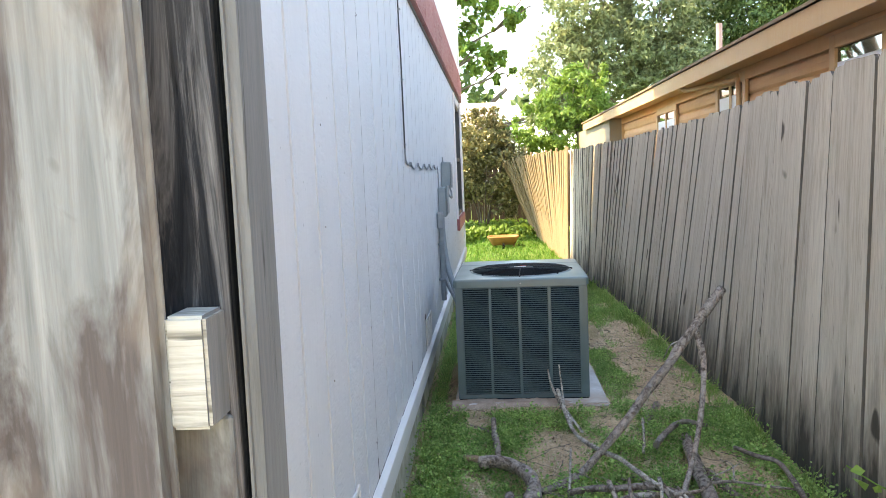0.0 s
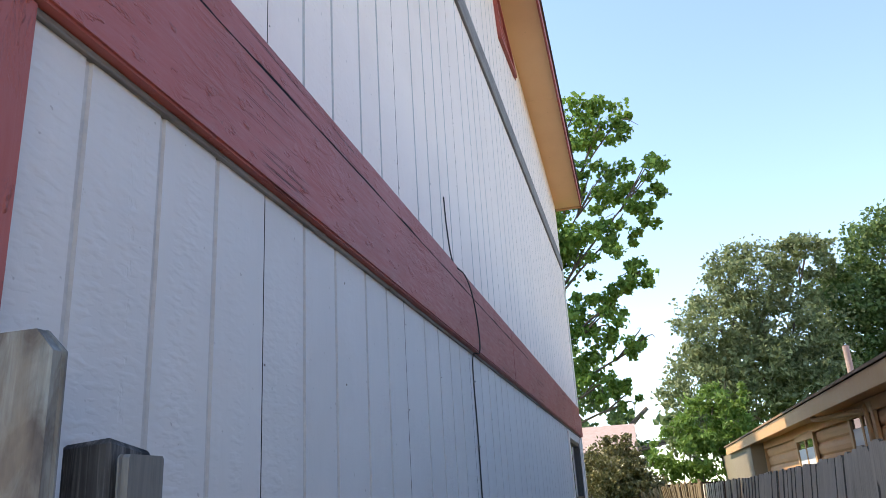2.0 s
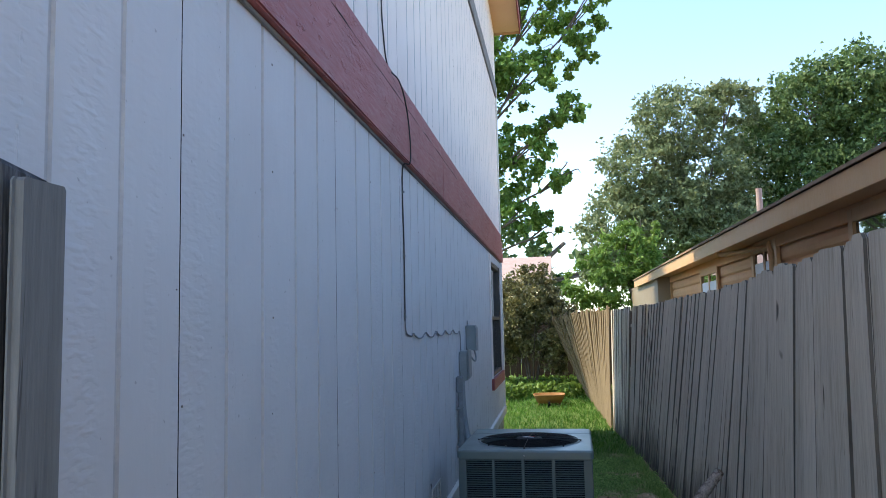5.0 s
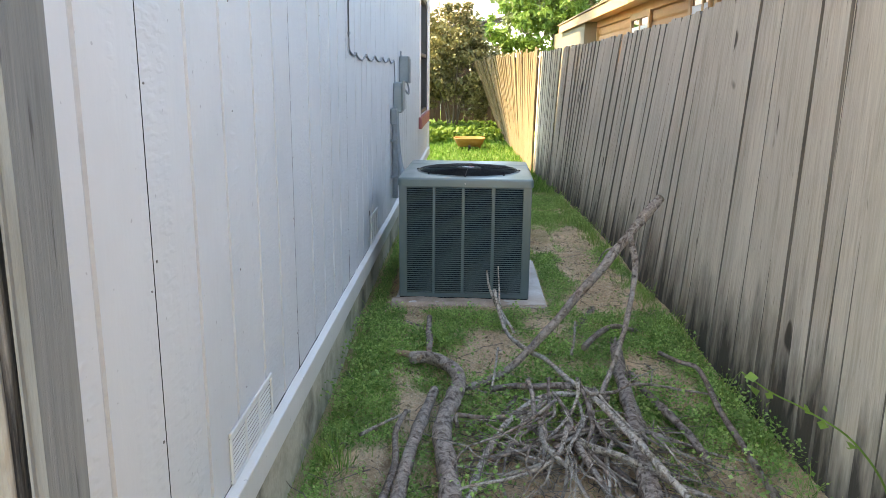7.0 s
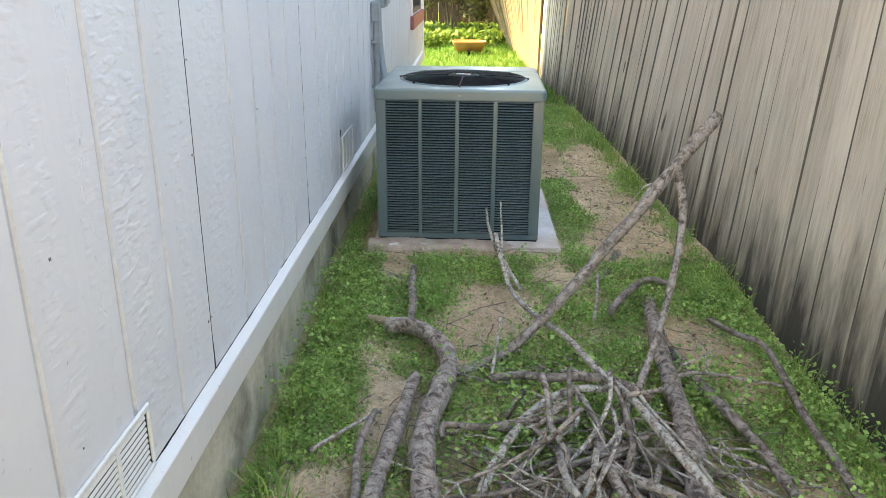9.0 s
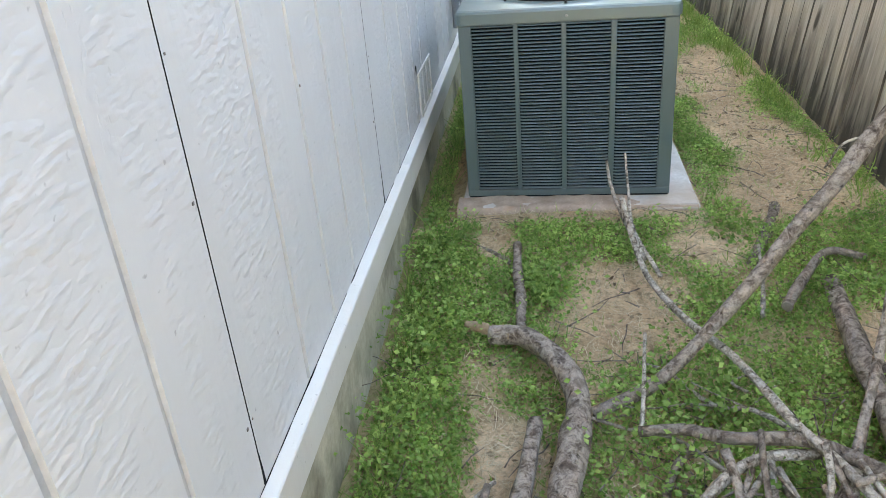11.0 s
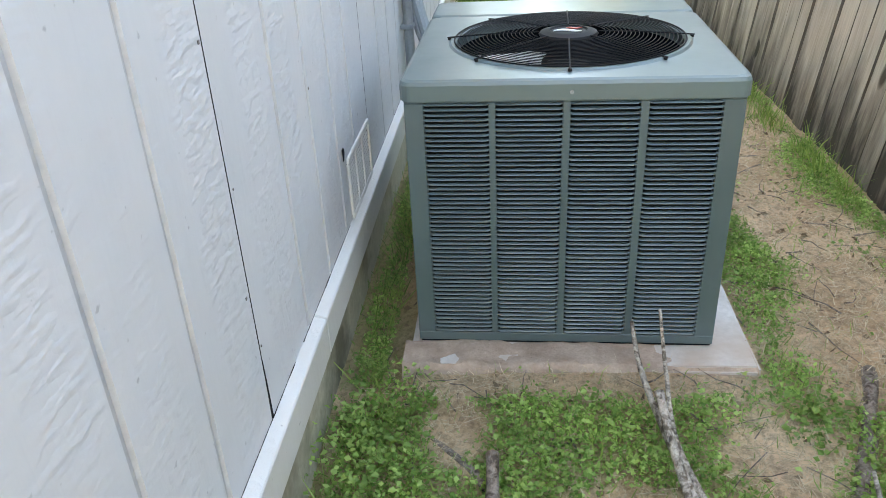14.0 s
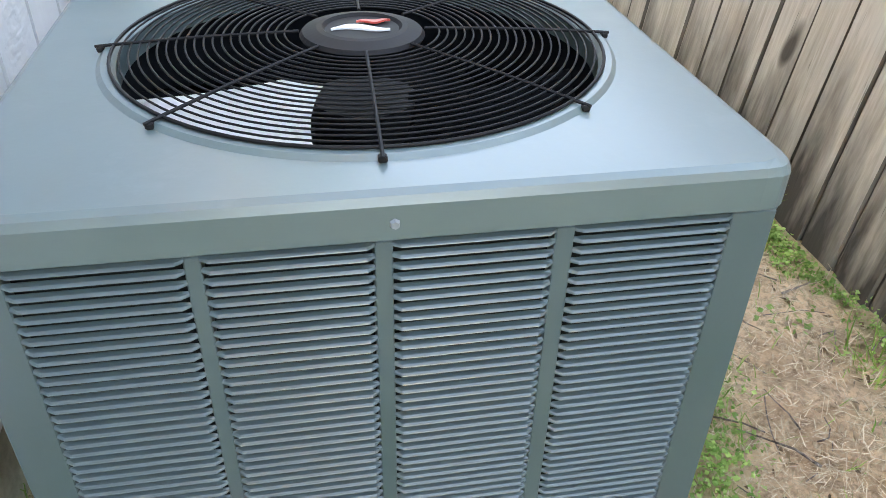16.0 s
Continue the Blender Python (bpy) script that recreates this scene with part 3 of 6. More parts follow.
def build_house():
    wall = thing("wall_house", (0, 0, 0), "white grooved plywood siding wall of a two-storey house", "wall", kind="structure")
    # backing wall with the window's opening
    bx0, bx1 = WX - 0.16, WX - 0.018
    bm = box(bx0, bx1, Y0 + 0.01, WIN[0], 0.0, 5.25)
    box(bx0, bx1, WIN[1], Y1 - 0.01, 0.0, 5.25, bm=bm)
    box(bx0, bx1, WIN[0], WIN[1], 0.0, WIN[2], bm=bm)
    box(bx0, bx1, WIN[0], WIN[1], WIN[3], 5.25, bm=bm)
    part("wall_core", bm, M_GAP, wall)
    for ya, yb in ((Y0 + 0.01, RIDGE), (RIDGE, Y1 - 0.01)):
        bm = bmesh.new()
        t = [(ya, 5.252), (yb, 5.252), (yb, rake_z(yb)), (ya, max(rake_z(ya), 5.26))]
        a = [bm.verts.new((bx0, y, z)) for y, z in t]
        b = [bm.verts.new((bx1, y, z)) for y, z in t]
        bm.faces.new(a)
        bm.faces.new(b[::-1])
        for i in range(4):
            bm.faces.new((a[i], b[i], b[(i + 1) % 4], a[(i + 1) % 4]))
        part("gable_core", bm, M_GAP, wall)
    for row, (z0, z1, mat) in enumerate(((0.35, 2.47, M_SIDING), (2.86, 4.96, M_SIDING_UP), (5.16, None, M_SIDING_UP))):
        s = SEAM - PANEL
        while s < Y1:
            a, b = max(Y0, s + 0.0022), min(Y1, s + PANEL - 0.0022)
            if row == 0 and a < WIN[1] and b > WIN[0]:
                if a < WIN[0]:
                    siding_piece(a, WIN[0], z0, z1, s, mat, wall)
                    a = WIN[0]
                if b > WIN[1]:
                    siding_piece(WIN[1], b, z0, z1, s, mat, wall)
                    b = WIN[1]
                siding_piece(a, b, z0, WIN[2], s, mat, wall)
                siding_piece(a, b, WIN[3], z1, s, mat, wall)
            elif b - a > 0.05:
                siding_piece(a, b, z0, z1, s, mat, wall)
            s += PANEL
    for z0, z1 in ((0.355, 2.465), (2.885, 4.96), (5.16, 5.26)):
        s = SEAM
        while s < Y1 - 0.1:
            if not (z0 < 1 and WIN[0] < s < WIN[1]):
                part("joint", box(WX - 0.016, WX - 0.004, s - 0.0021, s + 0.0021, z0, z1), M_GAP, wall)
            s += PANEL
    # foundation, sill trim
    part("foundation", box(WX - 0.16, WX - 0.028 + 0.012, Y0 + 0.03, Y1 - 0.02, -0.25, 0.262, 0.006), M_CONCRETE, wall, "stained concrete foundation")
    s = Y0
    while s < Y1:
        e = min(s + 3.66, Y1)
        bm = bmesh.new()
        pr = ((-0.015, 0.258), (0.028, 0.258), (0.030, 0.358), (0.001, 0.366), (-0.015, 0.366))
        lo = [bm.verts.new((WX + d, s + 0.0015, z)) for d, z in pr]
        hi = [bm.verts.new((WX + d, e - 0.0015, z)) for d, z in pr]
        for i in range(5):
            bm.faces.new((lo[i], lo[(i + 1) % 5], hi[(i + 1) % 5], hi[i]))
        bm.faces.new(lo[::-1])
        bm.faces.new(hi)
        bmesh.ops.bevel(bm, geom=bm.edges[:], offset=0.003, segments=1, affect='EDGES')
        part("sill_trim", bm, M_TRIMWHITE, wall, "white painted skirt board")
        s = e
    # split caulk: a ragged dark crack where siding and skirt board meet, and sheet joints gaping at the foot
    for a, b in ((1.2, 3.25), (3.3, 3.98), (4.05, 4.62), (5.02, 6.2), (6.5, 8.8)):
        bm = bmesh.new()
        lo, hi = [], []
        k = int((b - a) / 0.02)
        for i in range(k + 1):
            y = a + (b - a) * i / k
            w = max(0.0002, 0.0002 + 0.0032 * noise.noise(Vector((y * 5.0, 0.3, 0))) + 0.0018 * noise.noise(Vector((y * 31.0, 7.3, 0))))
            c = 0.002 * noise.noise(Vector((y * 17.0, 2.0, 4.0)))
            lo.append(bm.verts.new((WX + 0.0015 + w, y, 0.3668)))
            hi.append(bm.verts.new((WX + 0.0012, y, 0.3672 + 0.6 * w + 0.5 * c + 0.0012)))
        for i in range(k):
            bm.faces.new((lo[i], lo[i + 1], hi[i + 1], hi[i]))
        part("joint_crack", bm, M_GAP, wall)
    for y, top, w in ((SEAM + PANEL, 0.44, 0.0045), (SEAM + 2 * PANEL, 0.50, 0.005), (SEAM, 0.42, 0.003), (SEAM + 3 * PANEL, 0.43, 0.003)):
        bm = bmesh.new()
        vs = [bm.verts.new(p) for p in ((WX + 0.001, y - w, 0.368), (WX + 0.001, y + w, 0.368), (WX + 0.001, y + w * 0.8, (top + 0.36) / 2), (WX + 0.001, y + 0.001, top), (WX + 0.001, y - 0.001, top), (WX + 0.001, y - w * 0.5, (top + 0.36) / 2))]
        bm.faces.new(vs)
        ext = bmesh.ops.extrude_face_region(bm, geom=bm.faces[:])
        for q in ext["geom"]:
            if isinstance(q, bmesh.types.BMVert):
                q.co.x -= 0.006
        part("joint", bm, M_GAP, wall, "joint gaping open at its foot")
    # red band of two boards
    for z0, z1, d in ((2.466, 2.766, 0.038), (2.770, 2.882, 0.021)):
        s = Y0 - (0.155 if z0 < 2.7 else 0.076)
        while s < Y1 + 0.02:
            e = min(s + 4.88, Y1 + 0.02)
            part("band_board", box(WX - 0.01, WX + d, s + 0.0012, e - 0.0012, z0, z1, 0.006, seg=2), M_REDBAND, wall, "brick-red painted band board")
            s = e
    # ragged black line of the band's joint, raised to fit the camera's view
    bm = bmesh.new()
    k = 220
    lo, hi = [], []
    for i in range(k + 1):
        y = Y0 - 0.07 + (6.2 - Y0) * i / k
        w = 0.002 + 0.006 * max(0.0, noise.noise(Vector((y * 4.0, 3.0, 1.0))) + 0.35) + 0.002 * noise.noise(Vector((y * 23.0, 1.0, 6.0)))
        lo.append(bm.verts.new((WX + 0.0235 + 0.4 * w, y, 2.770)))
        hi.append(bm.verts.new((WX + 0.0222, y, 2.783 + 1.3 * w)))
    for i in range(k):
        bm.faces.new((lo[i], lo[i + 1], hi[i + 1], hi[i]))
    part("joint_crack", bm, M_GAP, wall)
    part("drip_strip", box(WX - 0.01, WX + 0.012, Y0, Y1, 2.452, 2.466, 0.002), M_GREYBOARD, wall)
    # corner boards, lower and upper, and the front wall round the corner
    for z0, z1 in ((0.30, 2.464), (2.884, 5.15)):
        part("corner_board", box(WX - 0.01, WX + 0.022, Y0 - 0.075, Y0 + 0.035, z0, z1, 0.004), M_RED, wall, "brick-red corner board")
        part("corner_board", box(WX - 0.12, WX - 0.012, Y0 - 0.098, Y0 - 0.077, z0, z1, 0.004), M_RED, wall, "brick-red corner board")
        part("corner_board", box(WX - 0.01, WX + 0.02, Y1 - 0.09, Y1 + 0.016, z0, z1, 0.004), M_TRIMWHITE, wall)
    part("band_board", box(-6.0, WX + 0.018, Y0 - 0.196, Y0 - 0.157, 2.466, 2.766, 0.006, seg=2), M_RED, wall)
    part("band_board", box(-6.0, WX + 0.012, Y0 - 0.118, Y0 - 0.078, 2.770, 2.882, 0.006, seg=2), M_RED, wall)
    # weathered board under the eave, in lengths
    for a, b in ((Y0 + 0.04, 3.44), (3.445, 7.1), (7.104, Y1 - 0.09)):
        part("eave_board", box(WX - 0.01, WX + 0.022, a, b, 4.963 + 0.012 * (a < 1), 5.158, 0.004), M_GREYBOARD, wall, "bare grey weathered board with split ends")
    front = thing("wall_front", (0, 0, 0), "white siding wall round the house corner", "wall", kind="structure")
    part("wall_core", box(-6.0, WX - 0.162, Y0 - 0.075, Y0 + 0.08, 0.0, 5.2), M_SIDING, front)
    back = thing("wall_back", (0, 0, 0), "white siding wall at the rear of the house", "wall", kind="structure")
    part("wall_core", box(-6.0, WX - 0.162, Y1 - 0.16, Y1, 0.0, 5.9), M_SIDING, back)
    tagged(solo("wall_far_side", box(-6.15, -6.0, Y0, Y1, 0, 5.2), M_SIDING), "white siding wall of the house", "wall", kind="structure")
    tagged(solo("floor_house", box(-5.99, WX - 0.17, Y0 + 0.1, Y1 - 0.18, 0.3, 0.36), M_LOG), "wooden floor inside the house", "floor", kind="structure")
    tagged(solo("ceiling_house", box(-5.99, WX - 0.17, Y0 + 0.1, Y1 - 0.18, 2.62, 2.7), M_SIDING), "ceiling inside the house", "ceiling", kind="structure")
    # eave: soffit in sheets, fascia, gutterless drip edge and roof
    eave = thing("roof_eave", (0, 0, 0), "tan soffit with red fascia under a dark shingle roof", "roof", kind="structure")
    for ya, yb in ((Y0 - 0.3, 1.07), (1.07, 3.51), (3.51, RIDGE), (RIDGE, 8.4), (8.4, Y1 + 0.1)):
        sloped(WX - 0.01, 0.022, ya + 0.003, yb - 0.003, 0.0, 0.01, "soffit_panel", M_SOFFIT, eave, "tan painted soffit panel")
    for ya, yb in ((Y0 - 0.32, RIDGE), (RIDGE, Y1 + 0.13)):
        sloped(0.024, 0.046, ya, yb, -0.03, 0.14, "fascia", M_RED, eave, "brick-red fascia board")
        sloped(-6.5, 0.066, ya - 0.04 * (ya < RIDGE), yb, 0.142, 0.175, "roof", M_SHINGLE, eave, "dark shingle roof edge")
    part("end_board", box(WX + 0.0, 0.022, Y1 + 0.112, Y1 + 0.13, rake_z(Y1 + 0.12) - 0.03, rake_z(Y1 + 0.12) + 0.12, 0.003), M_FASCIA, eave, "tan end board")


build_house()


def build_window():
    y0, y1, z0, z1 = WIN
    w = thing("window_1", (WX, y0, z0), "double-hung side window, dark screen below, red sill", "window", kind="structure")
    w_y, w_z = y1 - y0, z1 - z0
    for n, b in (("window_frame", (0.0, 0.05, 0, w_z)), ("window_frame", (w_y - 0.05, w_y, 0, w_z)), ("window_frame", (0.05, w_y - 0.05, w_z - 0.05, w_z)), ("window_frame", (0.05, w_y - 0.05, 0, 0.05)), ("meeting_rail", (0.05, w_y - 0.05, w_z * 0.49, w_z * 0.49 + 0.045))):
        part(n, box(-0.09, -0.006, b[0], b[1], b[2], b[3], 0.004), M_DARKFRAME, w)
    for b in ((-0.07, 0.0, -0.09, w_z + 0.06), (w_y, w_y + 0.07, -0.09, w_z + 0.06)):
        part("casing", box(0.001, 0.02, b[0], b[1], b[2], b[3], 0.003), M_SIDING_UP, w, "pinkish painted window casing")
    part("window_sill", box(0.001, 0.036, -0.10, w_y + 0.10, -0.14, -0.001, 0.004), M_RED, w, "brick-red sill board")
    part("pane", box(-0.05, -0.044, 0.05, w_y - 0.05, w_z * 0.49 + 0.045, w_z - 0.05), M_GLASS, w)
    part("pane", box(-0.07, -0.064, 0.05, w_y - 0.05, 0.05, w_z * 0.49), M_GLASS, w)
    for i in range(1, 6):
        y = 0.05 + (w_y - 0.1) * i / 6
        part("screen_bar", box(-0.045, -0.035, y - 0.008, y + 0.008, 0.05, w_z * 0.49, 0.002), M_DARKFRAME, w)


build_window()


def build_wall_vent(y0, y1, z0, z1, bays=3):
    """A pressed foundation vent: frame, uprights and slanting slats over a dark backing."""
    v = thing("foundation_vent", (WX, y0, z0), "white painted louvred metal vent set in siding", "vent", group="foundation vents")
    w, h = y1 - y0, z1 - z0
    # black sheet put for the shade behind the slats; the wall is solid
    part("backing", box(0.001, 0.002, 0.004, w - 0.004, 0.004, h - 0.004), M_DARKIN, v)
    for b in ((0, w, h - 0.016, h), (0, w, 0, 0.010), (0, 0.011, 0.010, h - 0.016), (w - 0.011, w, 0.010, h - 0.016)):
        part("frame", box(0.0005, 0.009, b[0], b[1], b[2], b[3], 0.003), M_TRIMWHITE, v)
    bay = (w - 0.022) / bays
    for i in range(1, bays):
        y = 0.011 + bay * i
        part("upright", box(0.0005, 0.007, y - 0.006, y + 0.006, 0.010, h - 0.016, 0.002), M_TRIMWHITE, v)
    n = 9 if h < 0.16 else 12
    step = (h - 0.028) / n
    bm = bmesh.new()
    t = step * 0.52
    prof = ((0.0022, t), (0.0048, t * 0.35), (0.0050, 0.0), (0.0042, 0.0), (0.0022, t * 0.55))
    a = [bm.verts.new((d, 0.007, z)) for d, z in prof]
    b = [bm.verts.new((d, bay - 0.007, z)) for d, z in prof]
    for i in range(5):
        bm.faces.new((a[i], a[(i + 1) % 5], b[(i + 1) % 5], b[i]))
    bm.faces.new(a[::-1])
    bm.faces.new(b)
    me = mesh_of("slat", bm, M_TRIMWHITE)
    for k in range(bays):
        for i in range(n):
            s = new("slat", me)
            s.parent = v
            s.location = (0, 0.011 + bay * k, 0.013 + step * i)
    return v


build_wall_vent(1.745, 2.172, 0.368, 0.515)
build_wall_vent(4.655, 5.0, 0.368, 0.552)


def build_siding_hole():
    # black plate laid on the siding for the shade inside the hole
    bm = bmesh.new()
    ring = [bm.verts.new((WX + 0.0012, 4.628 + 0.011 * math.cos(a) * (1 + 0.5 * math.sin(3 * a + 1)), 0.576 + 0.024 * math.sin(a) * (1 + 0.3 * math.cos(2 * a)))) for a in [2 * math.pi * i / 16 for i in range(16)]]
    bm.faces.new(ring)
    ext = bmesh.ops.extrude_face_region(bm, geom=bm.faces[:])
    for q in ext["geom"]:
        if isinstance(q, bmesh.types.BMVert):
            q.co.x += 0.0015
    solo("siding_hole", bm, M_DARKIN, "ragged hole rotted in the siding, its dark inside a black plate", "hole")


build_siding_hole()


def build_eave_vent():
    v = thing("gable_vent", (WX, 6.0, 6.0), "red-trimmed louvred vent tucked under the gable peak", "vent")
    for name, (a, b) in (("frame", ((0.05, 0.60), (1.33, 0.16))), ("frame", ((1.33, 0.16), (0.30, 0.03))), ("frame", ((0.30, 0.03), (0.05, 0.60)))):
        part(name, tube([(0.016, *a), (0.016, *b)], 0.03, sides=4, n=1), M_RED, v)
    for i in range(5):
        z = 0.14 + i * 0.075
        y0 = 0.32 - 0.44 * (z - 0.03)
        part("slat", box(0.004, 0.016, y0, max(y0 + 0.1, 1.33 - (z - 0.16) * 2.9), z, z + 0.035, 0.004), M_RED, v)


build_eave_vent()


def build_wall_electrics():
    d = thing("disconnect_box", (WX, 6.66, 1.34), "grey metal electrical disconnect box on siding", "electrical box")
    part("body", box(0.001, 0.085, 0, 0.16, 0, 0.22, 0.006), M_EBOX, d)
    part("cover", box(0.086, 0.094, -0.006, 0.166, -0.006, 0.20, 0.003), M_EBOX, d)
    part("hinge_rod", tube([(0.02, -0.008, 0.19), (0.02, -0.008, 0.262)], 0.006, sides=6, n=1), M_CONDUIT, d)
    part("cable_loop", tube([(0.07, 0.03, 0.0), (0.085, 0.02, -0.05), (0.09, -0.10, -0.09), (0.06, -0.22, -0.04)], 0.008, sides=6), M_CONDUIT, d)
    m = thing("junction_box", (WX, 6.16, 1.11), "grey metal junction box with rounded cover", "electrical box")
    part("body", box(0.001, 0.07, 0, 0.2, 0, 0.24, 0.008), M_EBOX, m)
    part("cover", box(0.071, 0.082, -0.008, 0.208, 0.02, 0.252, 0.004), M_EBOX, m)
    c = thing("conduit_run", (WX, 5.95, 0), "grey conduits and refrigerant line down the siding", "conduit")
    part("conduit_body", box(0.001, 0.055, -0.03, 0.03, 1.03, 1.16, 0.01), M_CONDUIT, c, "conduit elbow fitting")
    part("conduit", tube([(0.032, 0, 1.04), (0.032, 0, 0.7), (0.034, 0, 0.46)], 0.021, sides=10), M_CONDUIT, c)
    part("flexible_conduit", tube([(0.03, 0.13, 1.12), (0.035, 0.11, 0.98), (0.06, 0.06, 0.76), (0.13, -0.08, 0.55), (0.22, -0.40, 0.42), (0.235, -0.62, 0.38)], 0.024, sides=10), M_EBOX, c)
    part("line_set", tube([(0.02, 0.26, 1.12), (0.022, 0.26, 0.8), (0.04, 0.2, 0.6), (0.14, 0.0, 0.42), (0.235, -0.60, 0.30)], 0.015, sides=8), M_CONDUIT, c)
    for z in (0.62, 0.9):
        part("clip", box(0.001, 0.056, -0.028, 0.028, z, z + 0.018, 0.003), M_CONDUIT, c)


build_wall_electrics()


def build_cable():
    c = thing("wall_cable", (0, 0, 0), "thin cable stapled down siding then looped along it", "cable")
    x = WX + 0.006
    part("upper_cable", tube([(x, 3.40, 3.22), (x, 3.43, 3.05), (x + 0.002, 3.52, 2.89), (WX + 0.046, 3.62, 2.84), (WX + 0.046, 3.80, 2.76), (WX + 0.046, 3.90, 2.60), (WX + 0.046, 3.885, 2.46), (x, 3.87, 2.42), (x, 3.875, 2.0), (x, 3.87, 1.6)], 0.004, sides=6), M_WIRE, c)
    pts = [(x, 3.87, 1.6), (x, 3.90, 1.535), (x, 4.05, 1.515)]
    for i in range(5):
        y = 4.1 + 0.42 * i
        pts += [(x, y, 1.526), (x, y + 0.14, 1.502), (x, y + 0.28, 1.498)]
    pts += [(x, 6.19, 1.515), (x, 6.24, 1.44), (x, 6.25, 1.34)]
    part("lower_cable", tube(pts, 0.0045, sides=6, n=5), M_WIREGREY, c)
    for y, z in ((3.87, 2.3), (3.873, 1.95), (3.87, 1.62), (4.1, 1.527), (4.52, 1.527), (4.94, 1.527), (5.36, 1.527), (5.78, 1.527)):
        part("staple", box(WX + 0.001, WX + 0.014, y - 0.01, y + 0.01, z - 0.004, z + 0.004), M_WIREGREY, c)


build_cable()


def build_nails():
    """Nail heads and a few open cracks along the sheet joints."""
    rng = random.Random(5)
    n = thing("siding_nails", (0, 0, 0), "small rusted nail heads in the siding", "nails", kind="stuff")
    bm = bmesh.new()
    s = SEAM - PANEL
    while s < Y1:
        for off in (-0.014, 0.014, 0.56):
            z = 0.5 + rng.random() * 0.2
            while z < 5.9:
                y = s + off + rng.uniform(-0.006, 0.006)
                if Y0 + 0.05 < y < Y1 - 0.1 and not (2.44 < z < 2.9) and rng.random() < 0.55 and not (WIN[0] < y < WIN[1] and z < WIN[3]):
                    r = rng.uniform(0.0016, 0.003)
                    box(WX, WX + 0.0015, y - r, y + r, z - r, z + r, bm=bm)
                z += rng.uniform(0.2, 0.45)
        s += PANEL
    part("nail_heads", bm, M_NAIL, n)


build_nails()


# ---- timber by the gate ----
def picket_mesh(w, t, h, ear, seed, n=9, bend=0.004):
    """A fence board with clipped top corners, a slight warp and softened edges."""
    rng = random.Random(seed)
    bm = bmesh.new()
    ph, ph2 = rng.uniform(0, 6), rng.uniform(0, 6)
    rows = []
    for i in range(n + 1):
        z = (h - ear) * i / n
        dx = bend * math.sin(z * 1.7 + ph) - bend * math.sin(ph)
        dy = 0.2 * bend * (math.sin(z * 2.3 + ph2) - math.sin(ph2))
        tw = 0.002 * math.sin(z + ph)
        rows.append([bm.verts.new(((sx * w / 2) + dy, sy * t / 2 + dx + sx * tw, z)) for sx, sy in ((-1 + 0.010 / w, 0.5), (-1 + 0.013 / w, -1), (1 - 0.013 / w, -1), (1 - 0.010 / w, 0.5), (1, 0.55), (1, 1), (-1, 1), (-1, 0.55))])
    top = [bm.verts.new((v.co.x * (1 - 2 * ear / w), v.co.y, h)) for v in rows[-1]]
    rows.append(top)
    for a, b in zip(rows, rows[1:]):
        for k in range(8):
            bm.faces.new((a[k], a[(k + 1) % 8], b[(k + 1) % 8], b[k]))
    bm.faces.new(rows[0][::-1])
    bm.faces.new(rows[-1])
    return bm


def build_gate_side():
    p = thing("gate_post", (-0.182, 0.572, 0), "black mildewed square wooden post beside the wall", "post")
    bm = box(-0.0365, 0.0365, -0.045, 0.045, -0.3, 1.768, 0.005)
    bmesh.ops.subdivide_edges(bm, edges=[e for e in bm.edges if abs((e.verts[0].co - e.verts[1].co).z) > 1], cuts=14)
    for v in bm.verts:
        v.co.x += 0.004 * noise.noise(Vector((v.co.x * 9, v.co.y * 9, v.co.z * 4)))
        if v.co.z > 1.7:
            v.co.z += 0.03 * noise.noise(Vector((v.co.x * 22, v.co.y * 22, 5))) - 0.12 * v.co.x
    part("post", bm, M_DARKPOST, p)
    # thin added board stands for the post's own grey right face
    part("side_board", picket_mesh(0.086, 0.012, 2.052, 0.004, 3), M_POSTSIDE, p, "grey weathered right face of the post").matrix_local = pose(0.0440, 0.0, -0.3, 0, 0, 90)
    part("post_foot", box(-0.035, 0.036, -0.056, -0.047, -0.2, 1.262, 0.003), M_PALE, p, "bare brown lower face board")
    r = solo("gate_rail", box(-0.184, -0.149, 0.478, 0.5265, 1.262, 1.358, 0.003, seg=2), M_RAIL, "pale sawn rail end nailed to the post", "rail")
    r.data.materials.append(M_POSTSIDE)
    for p in r.data.polygons:
        if p.normal.x > 0.6:
            p.material_index = 1        # right face darker, its shade put in the colour; the sawn end pale
    b = solo("gate_picket", picket_mesh(0.158, 0.019, 2.108, 0.030, 8, bend=0.002), M_PALE, "pale grey weathered dog-eared picket with dark streaks", "picket")
    b.matrix_world = pose(-0.263, 0.478, -0.2, 0, 0, 0)


build_gate_side()


# ---- the right-hand fence ----
def fence_x(y):
    return float(np.interp(y, (-4, 2.8, 5.0, 7.0, 11.49, 17.5), (1.66, 1.52, 1.42, 1.375, 1.205, 1.12)))


def fence_top(y):
    return float(np.interp(y, (-4, 2.7, 3.7, 6.0, 11.5, 17.5), (1.93, 1.86, 1.84, 1.805, 1.715, 1.66)))


def fence_lean(y):
    """Degrees by which the boards lean away from the yard."""
    return float(np.interp(y, (2.2, 4.0, 5.5, 8.0, 11.3), (0.0, 4.0, 7.5, 7.0, 1.5)))


